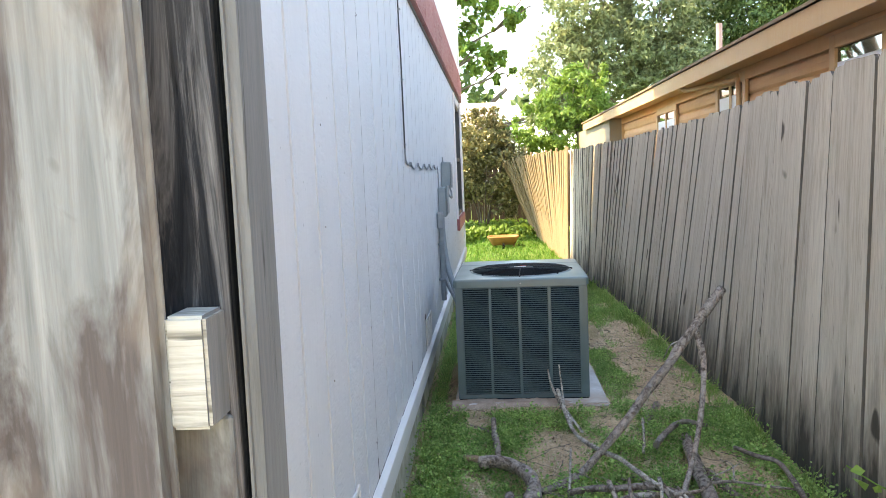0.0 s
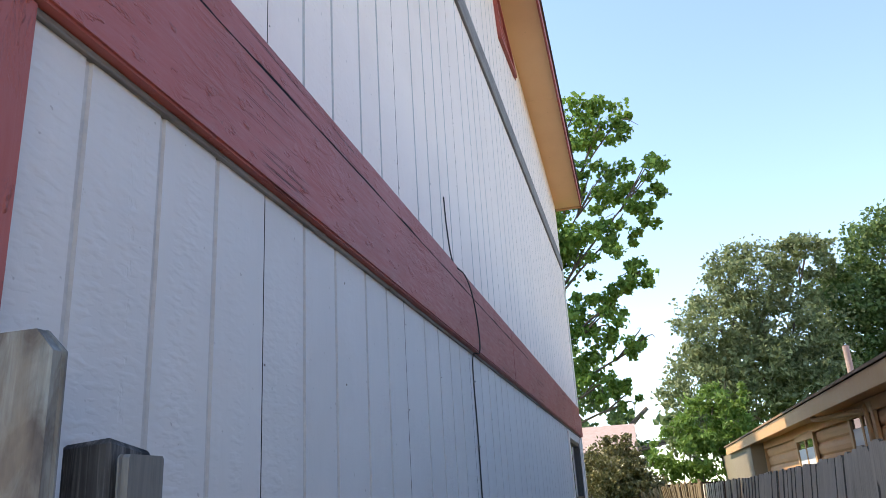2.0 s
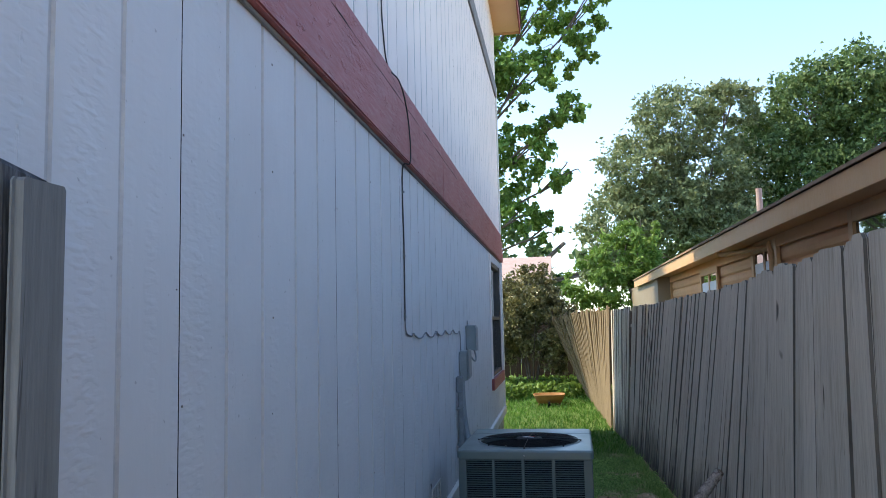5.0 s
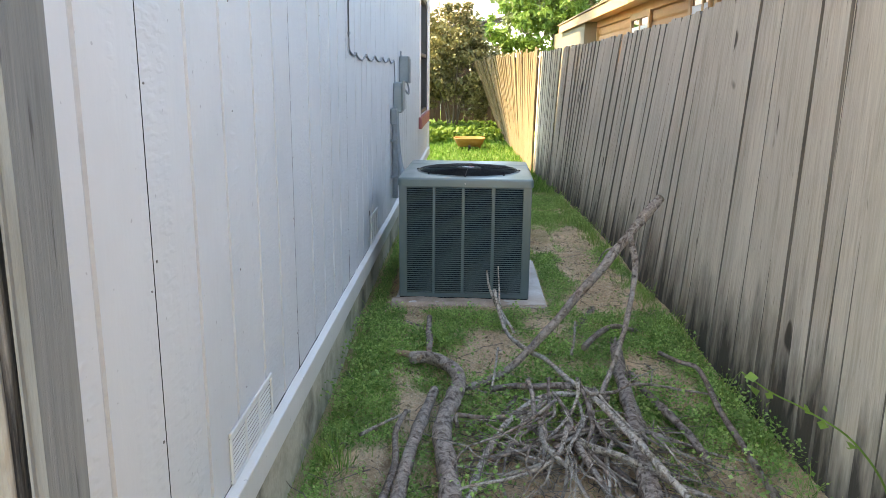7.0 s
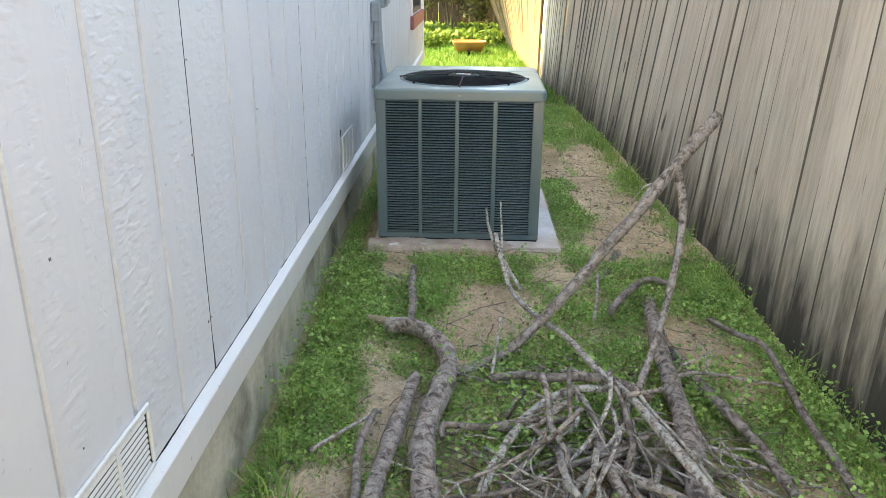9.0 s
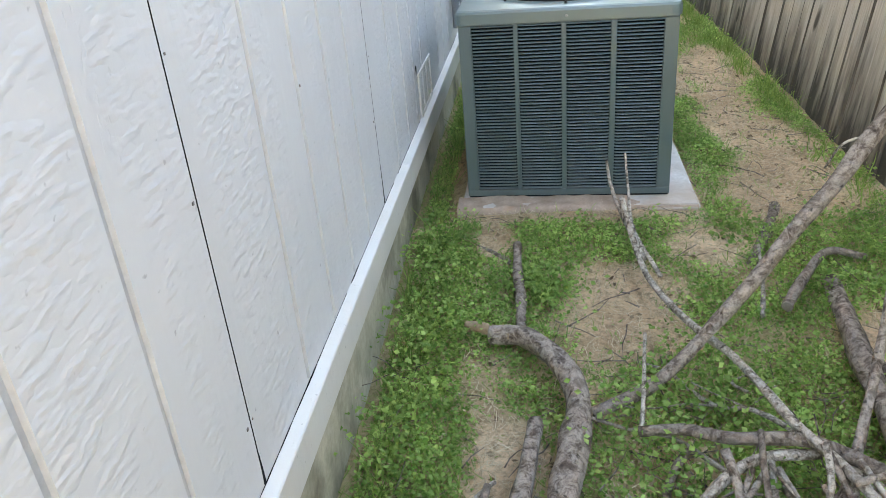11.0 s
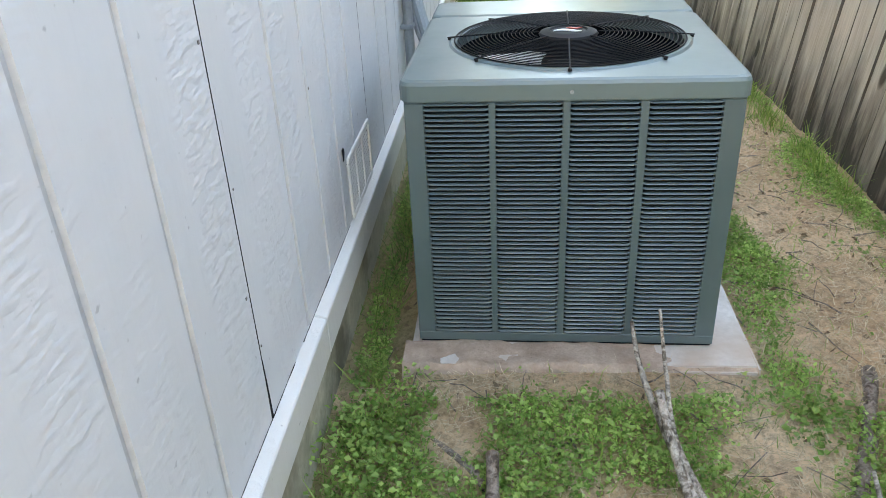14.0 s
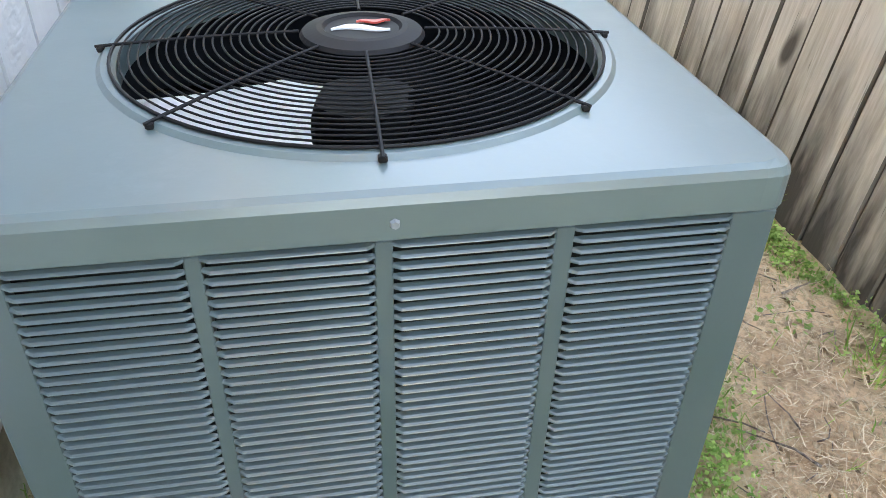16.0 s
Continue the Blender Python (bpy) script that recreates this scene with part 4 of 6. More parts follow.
def build_fence():
    rng = random.Random(11)
    f = thing("side_fence", (0, 0, 0), "weathered grey-brown board fence with blackened foot", "fence", kind="")
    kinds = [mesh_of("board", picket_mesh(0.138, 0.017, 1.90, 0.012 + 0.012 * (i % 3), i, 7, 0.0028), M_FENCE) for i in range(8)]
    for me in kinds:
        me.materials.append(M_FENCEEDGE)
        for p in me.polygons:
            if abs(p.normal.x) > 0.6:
                p.material_index = 1        # side faces darkened: shade of the gaps is put in the colour
    y = -3.2
    while y < 11.42:
        w = rng.uniform(0.92, 1.06)
        pitch = 0.138 * w + rng.choice((-0.004, -0.003, -0.001, 0.0005, 0.002, 0.004, 0.007))
        yc = y + pitch / 2
        o = new("board", rng.choice(kinds))
        o.parent = f
        ang = math.degrees(math.atan2(1.0, (fence_x(yc + 0.2) - fence_x(yc - 0.2)) / 0.4))
        hz = (fence_top(yc) + 0.05 + rng.uniform(-0.012, 0.014)) / 1.90
        o.matrix_world = pose(fence_x(yc) + rng.uniform(-0.005, 0.005), yc, -0.05, 0, fence_lean(yc), 0) @ pose(0, 0, 0, rng.uniform(-0.3, 0.3), rng.uniform(-0.10, 0.10), ang + 180 + rng.uniform(-1.6, 1.6)) @ Matrix.Diagonal((w, 1, hz, 1))
        y += pitch
    for z in (0.35, 0.95, 1.5):
        pts = [(fence_x(q) + 0.04 + z * math.tan(radians(fence_lean(q))), q, z) for q in np.linspace(-3.2, 11.4, 24)]
        part("rail", tube(pts, 0.026, sides=4, n=1), M_FENCE, f)
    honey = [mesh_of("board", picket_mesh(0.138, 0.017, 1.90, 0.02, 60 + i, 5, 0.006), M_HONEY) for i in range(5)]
    p = thing("leaning_fence", (0, 0, 0), "old board fence leaning into the yard, sunlight in its yellow", "fence")
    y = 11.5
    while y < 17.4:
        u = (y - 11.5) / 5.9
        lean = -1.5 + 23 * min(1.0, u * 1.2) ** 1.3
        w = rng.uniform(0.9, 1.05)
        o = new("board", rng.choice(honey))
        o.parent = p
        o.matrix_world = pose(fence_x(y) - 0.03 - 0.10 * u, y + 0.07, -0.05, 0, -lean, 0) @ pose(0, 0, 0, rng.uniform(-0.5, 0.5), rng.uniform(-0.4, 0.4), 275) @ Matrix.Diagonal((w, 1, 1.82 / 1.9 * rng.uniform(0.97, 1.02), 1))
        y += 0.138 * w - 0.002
    b = thing("back_fence", (0, 0, 0), "dark brown board fence at the rear of the yard", "fence")
    x = -6.0
    while x < 2.4:
        o = new("board", rng.choice(back_kinds))
        o.parent = b
        o.matrix_world = pose(x, 19.6, -0.05, 0, rng.uniform(-0.4, 0.4), 0)
        x += 0.143
    part("rail", box(-6.0, 2.4, 19.63, 19.67, 1.3, 1.39), M_BACKFENCE, b)


back_kinds = [mesh_of("board", picket_mesh(0.138, 0.017, 1.85, 0.01, 40 + i, 3, 0.004), M_BACKFENCE) for i in range(3)]
build_fence()


# ---- the air conditioner ----
def lid_mesh(x0, x1, y0, y1, z, drop, hole=None, r=0.012, n=80):
    """A pressed sheet lid with rounded shoulders, a downturned skirt and, if wanted, a round hole with a lip."""
    bm = bmesh.new()
    cx, cy = (hole[0], hole[1]) if hole else ((x0 + x1) / 2, (y0 + y1) / 2)
    angs = [2 * math.pi * i / n for i in range(n)] + [math.atan2(y - cy, x - cx) % (2 * math.pi) for x in (x0, x1) for y in (y0, y1)]
    angs = sorted(set(round(a + e, 6) for a in angs for e in ((0,) if a in angs[:n] else (-0.05, -0.025, 0, 0.025, 0.05))))

    def rect(a, inset):
        dx, dy = math.cos(a), math.sin(a)
        ts = []
        if abs(dx) > 1e-9:
            ts.append(((x1 if dx > 0 else x0) - cx) / dx)
        if abs(dy) > 1e-9:
            ts.append(((y1 if dy > 0 else y0) - cy) / dy)
        t = min(t for t in ts if t > 0)
        px, py = cx + dx * t, cy + dy * t
        px, py = min(max(px, x0 + inset), x1 - inset), min(max(py, y0 + inset), y1 - inset)
        rc = 0.028
        qx = min(max(px, x0 + inset + rc), x1 - inset - rc)
        qy = min(max(py, y0 + inset + rc), y1 - inset - rc)
        d = math.hypot(px - qx, py - qy)
        if px != qx and py != qy and d > 1e-9:
            px, py = qx + (px - qx) / d * rc, qy + (py - qy) / d * rc
        return px, py

    loops = []
    for inset, dz in ((0.0, -drop), (0.0, -r), (r * 0.3, -r * 0.3), (r, 0.0)):
        loops.append([bm.verts.new((*rect(a, inset), z + dz)) for a in angs])
    if hole:
        R = hole[2]
        for rr, dz in ((R + 0.022, 0.001), (R + 0.016, 0.006), (R + 0.006, 0.006), (R, 0.0), (R, -0.03)):
            loops.append([bm.verts.new((cx + math.cos(a) * rr, cy + math.sin(a) * rr, z + dz)) for a in angs])
    m = len(angs)
    for a, b in zip(loops, loops[1:]):
        for i in range(m):
            try:
                bm.faces.new((a[i], a[(i + 1) % m], b[(i + 1) % m], b[i]))
            except ValueError:
                pass
    if not hole:
        bm.faces.new(loops[-1])
    bmesh.ops.remove_doubles(bm, verts=bm.verts, dist=1e-5)
    return bm


def build_ac():
    ac = thing("air_conditioner", (0.23, 4.440, 0.092), "slate-green outdoor air conditioning unit on a concrete pad", "air conditioner", rz=-1.2)
    W, D, H = 0.392, 0.93, 0.735
    zt = H - 0.045
    lz0, lz1 = 0.034, 0.680
    cols = ((-0.346, -0.192), (-0.176, -0.019), (-0.001, 0.158), (0.178, 0.343))
    # cabinet: stiles and rails of the front sheet, side and rear sheets, base pan
    xs = [-W] + [q for c in cols for q in c] + [W]
    for i in range(0, len(xs), 2):
        part("stile", box(xs[i], xs[i + 1], 0, 0.02, lz0, lz1, 0.0015), M_AC, ac)
    part("front_rail", box(-W, W, 0, 0.02, lz1, zt + 0.02, 0.0015), M_AC, ac)
    part("front_rail", box(-W, W, 0, 0.02, 0.008, lz0, 0.0015), M_AC, ac)
    for sx in (-1, 1):
        a, b = sorted((sx * W, sx * (W - 0.02)))
        part("side_panel", box(a, b, 0.0205, D, 0.008, zt + 0.02, 0.002), M_AC, ac)
        bm = bmesh.new()
        for k in range(51):
            z = lz0 + 0.003 + k * 0.01265
            for j in range(4):
                y = 0.07 + j * 0.215
                box(sx * W - 0.004, sx * W + 0.004, y, y + 0.19, z, z + 0.006, bm=bm)
        part("side_louvers", bm, M_AC, ac)
    part("rear_panel", box(-W + 0.02, W - 0.02, D - 0.02, D, 0.008, zt + 0.02), M_AC, ac)
    part("base_pan", box(-W + 0.004, W - 0.004, 0.004, D - 0.004, 0.0, 0.0075, 0.002), M_DARKIN, ac)
    part("coil", box(-W + 0.022, W - 0.022, 0.040, 0.056, 0.02, zt), M_COIL, ac, "coil behind the louvres, black for the shade in their gaps")
    # pressed louvres
    n_rows = 51
    pitch = (lz1 - lz0) / n_rows
    for c0, c1 in cols:
        bm = bmesh.new()
        prof = ((0.0020, 0.0004), (0.0, -0.0002), (-0.0034, -0.0014), (-0.0056, -0.0031), (-0.0060, -0.0041), (-0.0052, -0.0045), (-0.0016, -0.0030), (0.0022, -0.0010))
        w = c1 - c0
        stations = ((-0.004, 0.0), (0.001, 0.45), (0.007, 1.0), (w - 0.007, 1.0), (w - 0.001, 0.45), (w + 0.004, 0.0))
        rows = [[bm.verts.new((x, 0.0015 + (d - 0.0015) * k, z)) for d, z in prof] for x, k in stations]
        for a, b in zip(rows, rows[1:]):
            for i in range(len(prof)):
                bm.faces.new((a[i], a[(i + 1) % len(prof)], b[(i + 1) % len(prof)], b[i]))
        bm.faces.new(rows[0][::-1])
        bm.faces.new(rows[-1])
        me = mesh_of("louver", bm, M_AC)
        for r in range(n_rows):
            o = new("louver", me)
            o.parent = ac
            o.location = (c0, 0.0005, lz1 - 0.001 - r * pitch)
    # lids, screw
    fx, fy, fr = 0.008, 0.375, 0.300
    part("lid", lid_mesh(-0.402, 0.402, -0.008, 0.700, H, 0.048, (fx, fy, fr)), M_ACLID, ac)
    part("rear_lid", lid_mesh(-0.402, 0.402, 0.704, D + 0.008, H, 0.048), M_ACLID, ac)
    for x in (0.0,):
        bm = bmesh.new()
        bmesh.ops.create_cone(bm, cap_ends=True, segments=6, radius1=0.0052, radius2=0.0040, depth=0.005)
        bmesh.ops.rotate(bm, verts=bm.verts, matrix=Matrix.Rotation(math.pi / 2, 3, 'X'))
        bmesh.ops.translate(bm, verts=bm.verts, vec=(x, -0.011, H - 0.03))
        part("screw", bm, M_EBOX, ac)
    # shroud, fan, motor; the shade inside is put into their near-black colour
    bm = bmesh.new()
    seg = 64
    lo = [bm.verts.new((fx + math.cos(2 * math.pi * i / seg) * 0.312, fy + math.sin(2 * math.pi * i / seg) * 0.312, 0.5)) for i in range(seg)]
    hi = [bm.verts.new((fx + math.cos(2 * math.pi * i / seg) * 0.306, fy + math.sin(2 * math.pi * i / seg) * 0.306, H - 0.03)) for i in range(seg)]
    for i in range(seg):
        bm.faces.new((lo[i], lo[(i + 1) % seg], hi[(i + 1) % seg], hi[i]))
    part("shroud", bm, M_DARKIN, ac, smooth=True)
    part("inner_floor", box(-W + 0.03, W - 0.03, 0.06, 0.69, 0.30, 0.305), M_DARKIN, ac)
    fan = part("fan_hub", tube([(fx, fy, H - 0.16), (fx, fy, H - 0.07)], 0.07, sides=20, n=1), M_BLACK, ac)
    for k in range(4):
        a0 = math.radians(226 + 90 * k)
        bm = bmesh.new()
        rows = []
        for i in range(7):
            if k == 0:      # white for reflected sky; raised close under the guard, shaped to the camera's view
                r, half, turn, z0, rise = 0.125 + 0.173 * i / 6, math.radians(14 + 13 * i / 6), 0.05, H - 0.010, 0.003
            else:
                r, half, turn, z0, rise = 0.06 + 0.225 * i / 6, math.radians(25 + 3 * i / 6), 0.05 * i, H - 0.104, 0.055
            rows.append([bm.verts.new((fx + r * math.cos(a0 + s * half + turn), fy + r * math.sin(a0 + s * half + turn), z0 + rise * s * (0.75 + r))) for s in (-1, -0.5, 0, 0.5, 1)])
        for a, b in zip(rows, rows[1:]):
            for i in range(4):
                bm.faces.new((a[i], a[i + 1], b[i + 1], b[i]))
        bmesh.ops.solidify(bm, geom=bm.faces[:], thickness=0.002)
        part("fan_blade", bm, M_BLADEGLARE if k == 0 else M_DARKIN, ac, smooth=True)
    # guard: rings in one piece, spokes, hub plate, badge
    def dome(r):
        return H + 0.008 + 0.012 * (1 - (r / 0.31) ** 2)

    n_r, r = 20, 0.098
    for k in range(n_r):
        r = 0.098 + (0.306 - 0.098) * k / (n_r - 1)
        bm = bmesh.new()
        ring = [(fx + r * math.cos(2 * math.pi * i / 72), fy + r * math.sin(2 * math.pi * i / 72), dome(r)) for i in range(72)]
        rr, sides = (0.0014 if k < n_r - 1 else 0.0022), 5
        vs = []
        for i, p in enumerate(ring):
            a = 2 * math.pi * i / 72
            vs.append([bm.verts.new((p[0] + rr * math.cos(b) * math.cos(a), p[1] + rr * math.cos(b) * math.sin(a), p[2] + rr * math.sin(b))) for b in [2 * math.pi * s / sides for s in range(sides)]])
        for i in range(72):
            for s in range(sides):
                bm.faces.new((vs[i][s], vs[(i + 1) % 72][s], vs[(i + 1) % 72][(s + 1) % sides], vs[i][(s + 1) % sides]))
        part("guard_ring", bm, M_BLACK, ac, smooth=True)
    for k in range(8):
        a = math.radians(-92 + 45 * k)
        sp = part("spoke", tube([(fx + q * math.cos(a), fy + q * math.sin(a), dome(q) + 0.001) for q in (0.08, 0.2, 0.30, 0.328)], 0.0022, sides=6, n=3), M_BLACK, ac)
        part("clip", box(fx + 0.322 * math.cos(a) - 0.0045, fx + 0.322 * math.cos(a) + 0.0045, fy + 0.322 * math.sin(a) - 0.0045, fy + 0.322 * math.sin(a) + 0.0045, H + 0.001, H + 0.008, 0.0015), M_BLACK, sp)
    bm = bmesh.new()
    prof = ((0.0, 0.016), (0.047, 0.016), (0.051, 0.020), (0.058, 0.019), (0.076, 0.014), (0.080, 0.009), (0.077, 0.004))
    vs = [[bm.verts.new((fx + q * math.cos(2 * math.pi * i / 48), fy + q * math.sin(2 * math.pi * i / 48), H + z + 0.006)) for i in range(48)] for q, z in prof[1:]]
    for a, b in zip(vs, vs[1:]):
        for i in range(48):
            bm.faces.new((a[i], a[(i + 1) % 48], b[(i + 1) % 48], b[i]))
    bm.faces.new(vs[0])
    hub = part("hub_plate", bm, M_BLACK, ac, "black round hub plate", smooth=False)
    for name, mat, x0, x1, w0 in (("badge", M_BADGE, -0.040, 0.034, 0.016), ("badge_mark", M_BADGERED, -0.006, 0.038, 0.010)):
        bm = bmesh.new()
        top, bot = [], []
        for i in range(13):
            u = i / 12
            x = x0 + (x1 - x0) * u
            y = (0.008 * math.sin(u * 5.0) - 0.006) if name == "badge" else 0.018 + 0.003 * math.sin(u * 9)
            h = w0 * math.sin(math.pi * min(max(u, 0.06), 0.94))
            z = H + 0.0225 + (0.001 if name != "badge" else 0)
            top.append(bm.verts.new((fx + x, fy + y + h / 2, z)))
            bot.append(bm.verts.new((fx + x, fy + y - h / 2, z)))
        for i in range(12):
            bm.faces.new((top[i], bot[i], bot[i + 1], top[i + 1]))
        ext = bmesh.ops.extrude_face_region(bm, geom=bm.faces[:])
        for q in ext["geom"]:
            if isinstance(q, bmesh.types.BMVert):
                q.co.z += 0.0025
        part(name, bm, mat, hub)


build_ac()


def build_pad():
    bm = box(-0.185, 0.728, 4.338, 5.48, -0.05, 0.091, 0.012, seg=2)
    bmesh.ops.subdivide_edges(bm, edges=bm.edges[:], cuts=5, use_grid_fill=True)
    for v in bm.verts:
        if v.co.y < 4.45 or v.co.x > 0.66:
            v.co += Vector((0, 0.012, -0.008)) * noise.noise(v.co * 9)
    solo("concrete_pad", bm, M_SLAB, "thin concrete pad, chipped and dusted with soil", "concrete pad")
    # soil washed over the pad's front edge
    bm = bmesh.new()
    nx, ny = 60, 14
    vs = []
    for j in range(ny + 1):
        for i in range(nx + 1):
            x, y = -0.20 + 0.92 * i / nx, 4.325 + 0.135 * j / ny
            u = min(1.0, max(0.0, (0.60 - x) / 0.25)) * min(1.0, j / 3.0)
            hgt = 0.010 * u + (0.010 * noise.noise(Vector((x * 11, y * 11, 5.5))) + 0.005 * noise.noise(Vector((x * 40, y * 40, 1.5)))) * (0.4 + 0.6 * u)
            vs.append(bm.verts.new((x, y - 0.012, (0.0865 if j > 2 else 0.03 + 0.02 * j) + hgt)))
    for j in range(ny):
        for i in range(nx):
            k = j * (nx + 1) + i
            bm.faces.new((vs[k], vs[k + 1], vs[k + nx + 2], vs[k + nx + 1]))
    solo("soil_drift", bm, M_DRIFT, "pinkish brown soil washed over the pad's edge", "soil", kind="stuff", smooth=True)
    bm = box(0.74, 0.93, 5.72, 6.68, -0.04, 0.035, 0.01)
    solo("paver", bm, M_PAVER, "flat grey concrete paver sunk in grass", "paver")


build_pad()


# ---- cut branches on the ground ----
def branch(pts, r0, r1, label, material=None, name="branch", sides=9, seed=0.0, rugged=0.16, n=7):
    bm = tube(pts, r0 * 0.84, r1 * 0.84, sides, n, rugged * 2.4, seed=seed)
    ob = solo(name, bm, material or M_BARK, label, "branch", "cut branches", smooth=True)
    for p, q, r in ((pts[0], pts[1], r0), (pts[-1], pts[-2], r1)):
        if r > 0.018:
            p, q = Vector(p), Vector(q)
            d = (p - q).normalized()
            part("cut_end", tube([p - d * 0.004, p + d * 0.003], r * 0.84, r * 0.80, 10, 1), M_CUTOLD, ob, "greyed sawn end")
    return ob


LB = "thick grey-brown cut branch lying on the ground"
LS = "thin bare dry stick on the branch pile"
branch([(0.20, 1.75, 0.05), (0.21, 2.2, 0.07), (0.165, 2.70, 0.075), (0.195, 2.97, 0.08), (0.225, 3.18, 0.085), (0.17, 3.36, 0.085), (0.07, 3.49, 0.075), (-0.02, 3.51, 0.06)], 0.05, 0.034, LB, seed=1)
branch([(0.07, 3.48, 0.075), (0.065, 3.62, 0.085), (0.05, 3.86, 0.09), (0.045, 3.985, 0.12)], 0.022, 0.016, "stub of pale bark rising from a forked branch", seed=2)
branch([(0.04, 3.50, 0.07), (-0.05, 3.53, 0.075), (-0.10, 3.545, 0.08)], 0.027, 0.010, "torn end of a forked branch", M_CUT, seed=3)
branch([(0.03, 2.0, 0.04), (0.04, 2.47, 0.05), (0.08, 2.85, 0.055), (0.115, 3.12, 0.06)], 0.032, 0.026, "straight cut branch lying on the ground", seed=4)
branch([(-0.03, 2.15, 0.04), (0.0, 2.47, 0.05), (-0.02, 2.70, 0.055), (0.005, 2.90, 0.06)], 0.018, 0.011, LS, seed=5)
branch([(1.195, 3.73, 0.84), (1.035, 3.626, 0.68), (0.89, 3.53, 0.52), (0.75, 3.44, 0.385), (0.6, 3.345, 0.24), (0.42, 3.235, 0.10), (0.25, 3.16, 0.055)], 0.029, 0.019, "long cut branch propped up and leaning over the pile", seed=6)
branch([(1.035, 3.62, 0.675), (1.055, 3.56, 0.56), (1.03, 3.45, 0.44), (0.95, 3.25, 0.27), (0.83, 3.0, 0.12), (0.72, 2.8, 0.06)], 0.019, 0.012, "side limb forking down from a leaning branch", seed=7)
branch([(1.0, 3.585, 0.625), (0.92, 3.6, 0.60), (0.88, 3.60, 0.53)], 0.006, 0.003, "fine twig on a leaning branch", M_TWIG, seed=8)
branch([(0.86, 1.9, 0.06), (0.89, 2.49, 0.07), (0.915, 2.7, 0.085), (0.94, 2.95, 0.08), (0.965, 3.29, 0.075), (1.03, 3.80, 0.06)], 0.045, 0.034, LB, seed=9)
branch([(0.40, 4.02, 0.27), (0.43, 3.86, 0.17), (0.47, 3.70, 0.12), (0.54, 3.45, 0.14), (0.62, 3.25, 0.16), (0.69, 3.0, 0.17), (0.77, 2.78, 0.18), (0.86, 2.45, 0.17), (0.98, 2.2, 0.10)], 0.011, 0.016, "long pale thin branch across the pile", M_TWIG, seed=10)
branch([(0.36, 4.18, 0.34), (0.37, 4.10, 0.28), (0.405, 3.98, 0.21), (0.455, 3.8, 0.15)], 0.005, 0.011, "upright forked twig before the unit", M_TWIG, seed=11)
branch([(0.425, 4.20, 0.36), (0.43, 4.10, 0.26), (0.435, 3.95, 0.185), (0.50, 3.75, 0.12)], 0.004, 0.009, "upright forked twig before the unit", M_TWIG, seed=12)
branch([(0.36, 3.05, 0.10), (0.46, 3.02, 0.13), (0.56, 2.97, 0.15), (0.70, 2.96, 0.16), (0.84, 2.90, 0.13)], 0.016, 0.019, LS, seed=13)
branch([(0.365, 3.05, 0.11), (0.385, 3.20, 0.15), (0.40, 3.33, 0.19)], 0.008, 0.005, LS, M_TWIG, seed=14)
branch([(1.20, 3.55, 0.10), (1.25, 3.38, 0.12), (1.31, 3.25, 0.13), (1.285, 2.88, 0.11), (1.295, 2.58, 0.08), (1.31, 2.3, 0.04)], 0.011, 0.017, "curved dry branch along the fence foot", seed=15)
branch([(0.84, 3.6, 0.10), (0.93, 3.75, 0.12), (1.05, 3.92, 0.11), (1.17, 3.93, 0.08)], 0.02, 0.015, LS, seed=16)
branch([(0.82, 3.93, 0.05), (0.92, 4.15, 0.07), (1.0, 4.36, 0.07)], 0.026, 0.022, "short cut log end in the weeds", seed=17)
branch([(1.02, 3.36, 0.06), (1.06, 3.05, 0.07), (1.12, 2.80, 0.06), (1.15, 2.55, 0.05)], 0.022, 0.019, LS, seed=18)
branch([(0.73, 2.95, 0.13), (0.6, 2.93, 0.13), (0.49, 2.85, 0.11), (0.40, 2.70, 0.09), (0.31, 2.45, 0.06), (0.25, 2.1, 0.05)], 0.014, 0.018, "bent pale stick on the branch pile", M_TWIG, seed=19)
branch([(-0.18, 4.17, 0.05), (-0.02, 4.02, 0.055), (0.04, 3.92, 0.06), (0.10, 3.8, 0.05)], 0.009, 0.013, "thin stick lying in the weeds", seed=20)
branch([(-0.16, 2.70, 0.045), (-0.08, 2.80, 0.05), (0.02, 2.93, 0.045)], 0.009, 0.006, "thin stick lying in the weeds", M_TWIG, seed=21)
branch([(1.00, 4.9, 0.04), (1.10, 4.75, 0.05), (1.17, 4.6, 0.05), (1.25, 4.3, 0.04)], 0.010, 0.013, "thin stick lying on bare soil", seed=22)
branch([(1.16, 5.4, 0.045), (1.2, 5.1, 0.05), (1.28, 4.8, 0.05)], 0.009, 0.012, "thin stick lying on bare soil", seed=23)
branch([(0.78, 3.62, 0.05), (0.81, 3.75, 0.08), (0.84, 3.95, 0.12)], 0.010, 0.006, "thin stick lying in the weeds", M_TWIG, seed=24)


def crooked(rng, start, heading, length, drop, wander, bend, n=6):
    """A kinked line over the ground from start; heading in degrees from +x."""
    x, y, z = start
    pts = [(x, y, z)]
    for k in range(n):
        heading += rng.gauss(bend, wander)
        x += math.cos(radians(heading)) * length / n
        y += math.sin(radians(heading)) * length / n
        z = max(0.015, z - drop / n + rng.gauss(0, min(0.012, length * 0.03)))
        pts.append((x, y, z))
    return pts


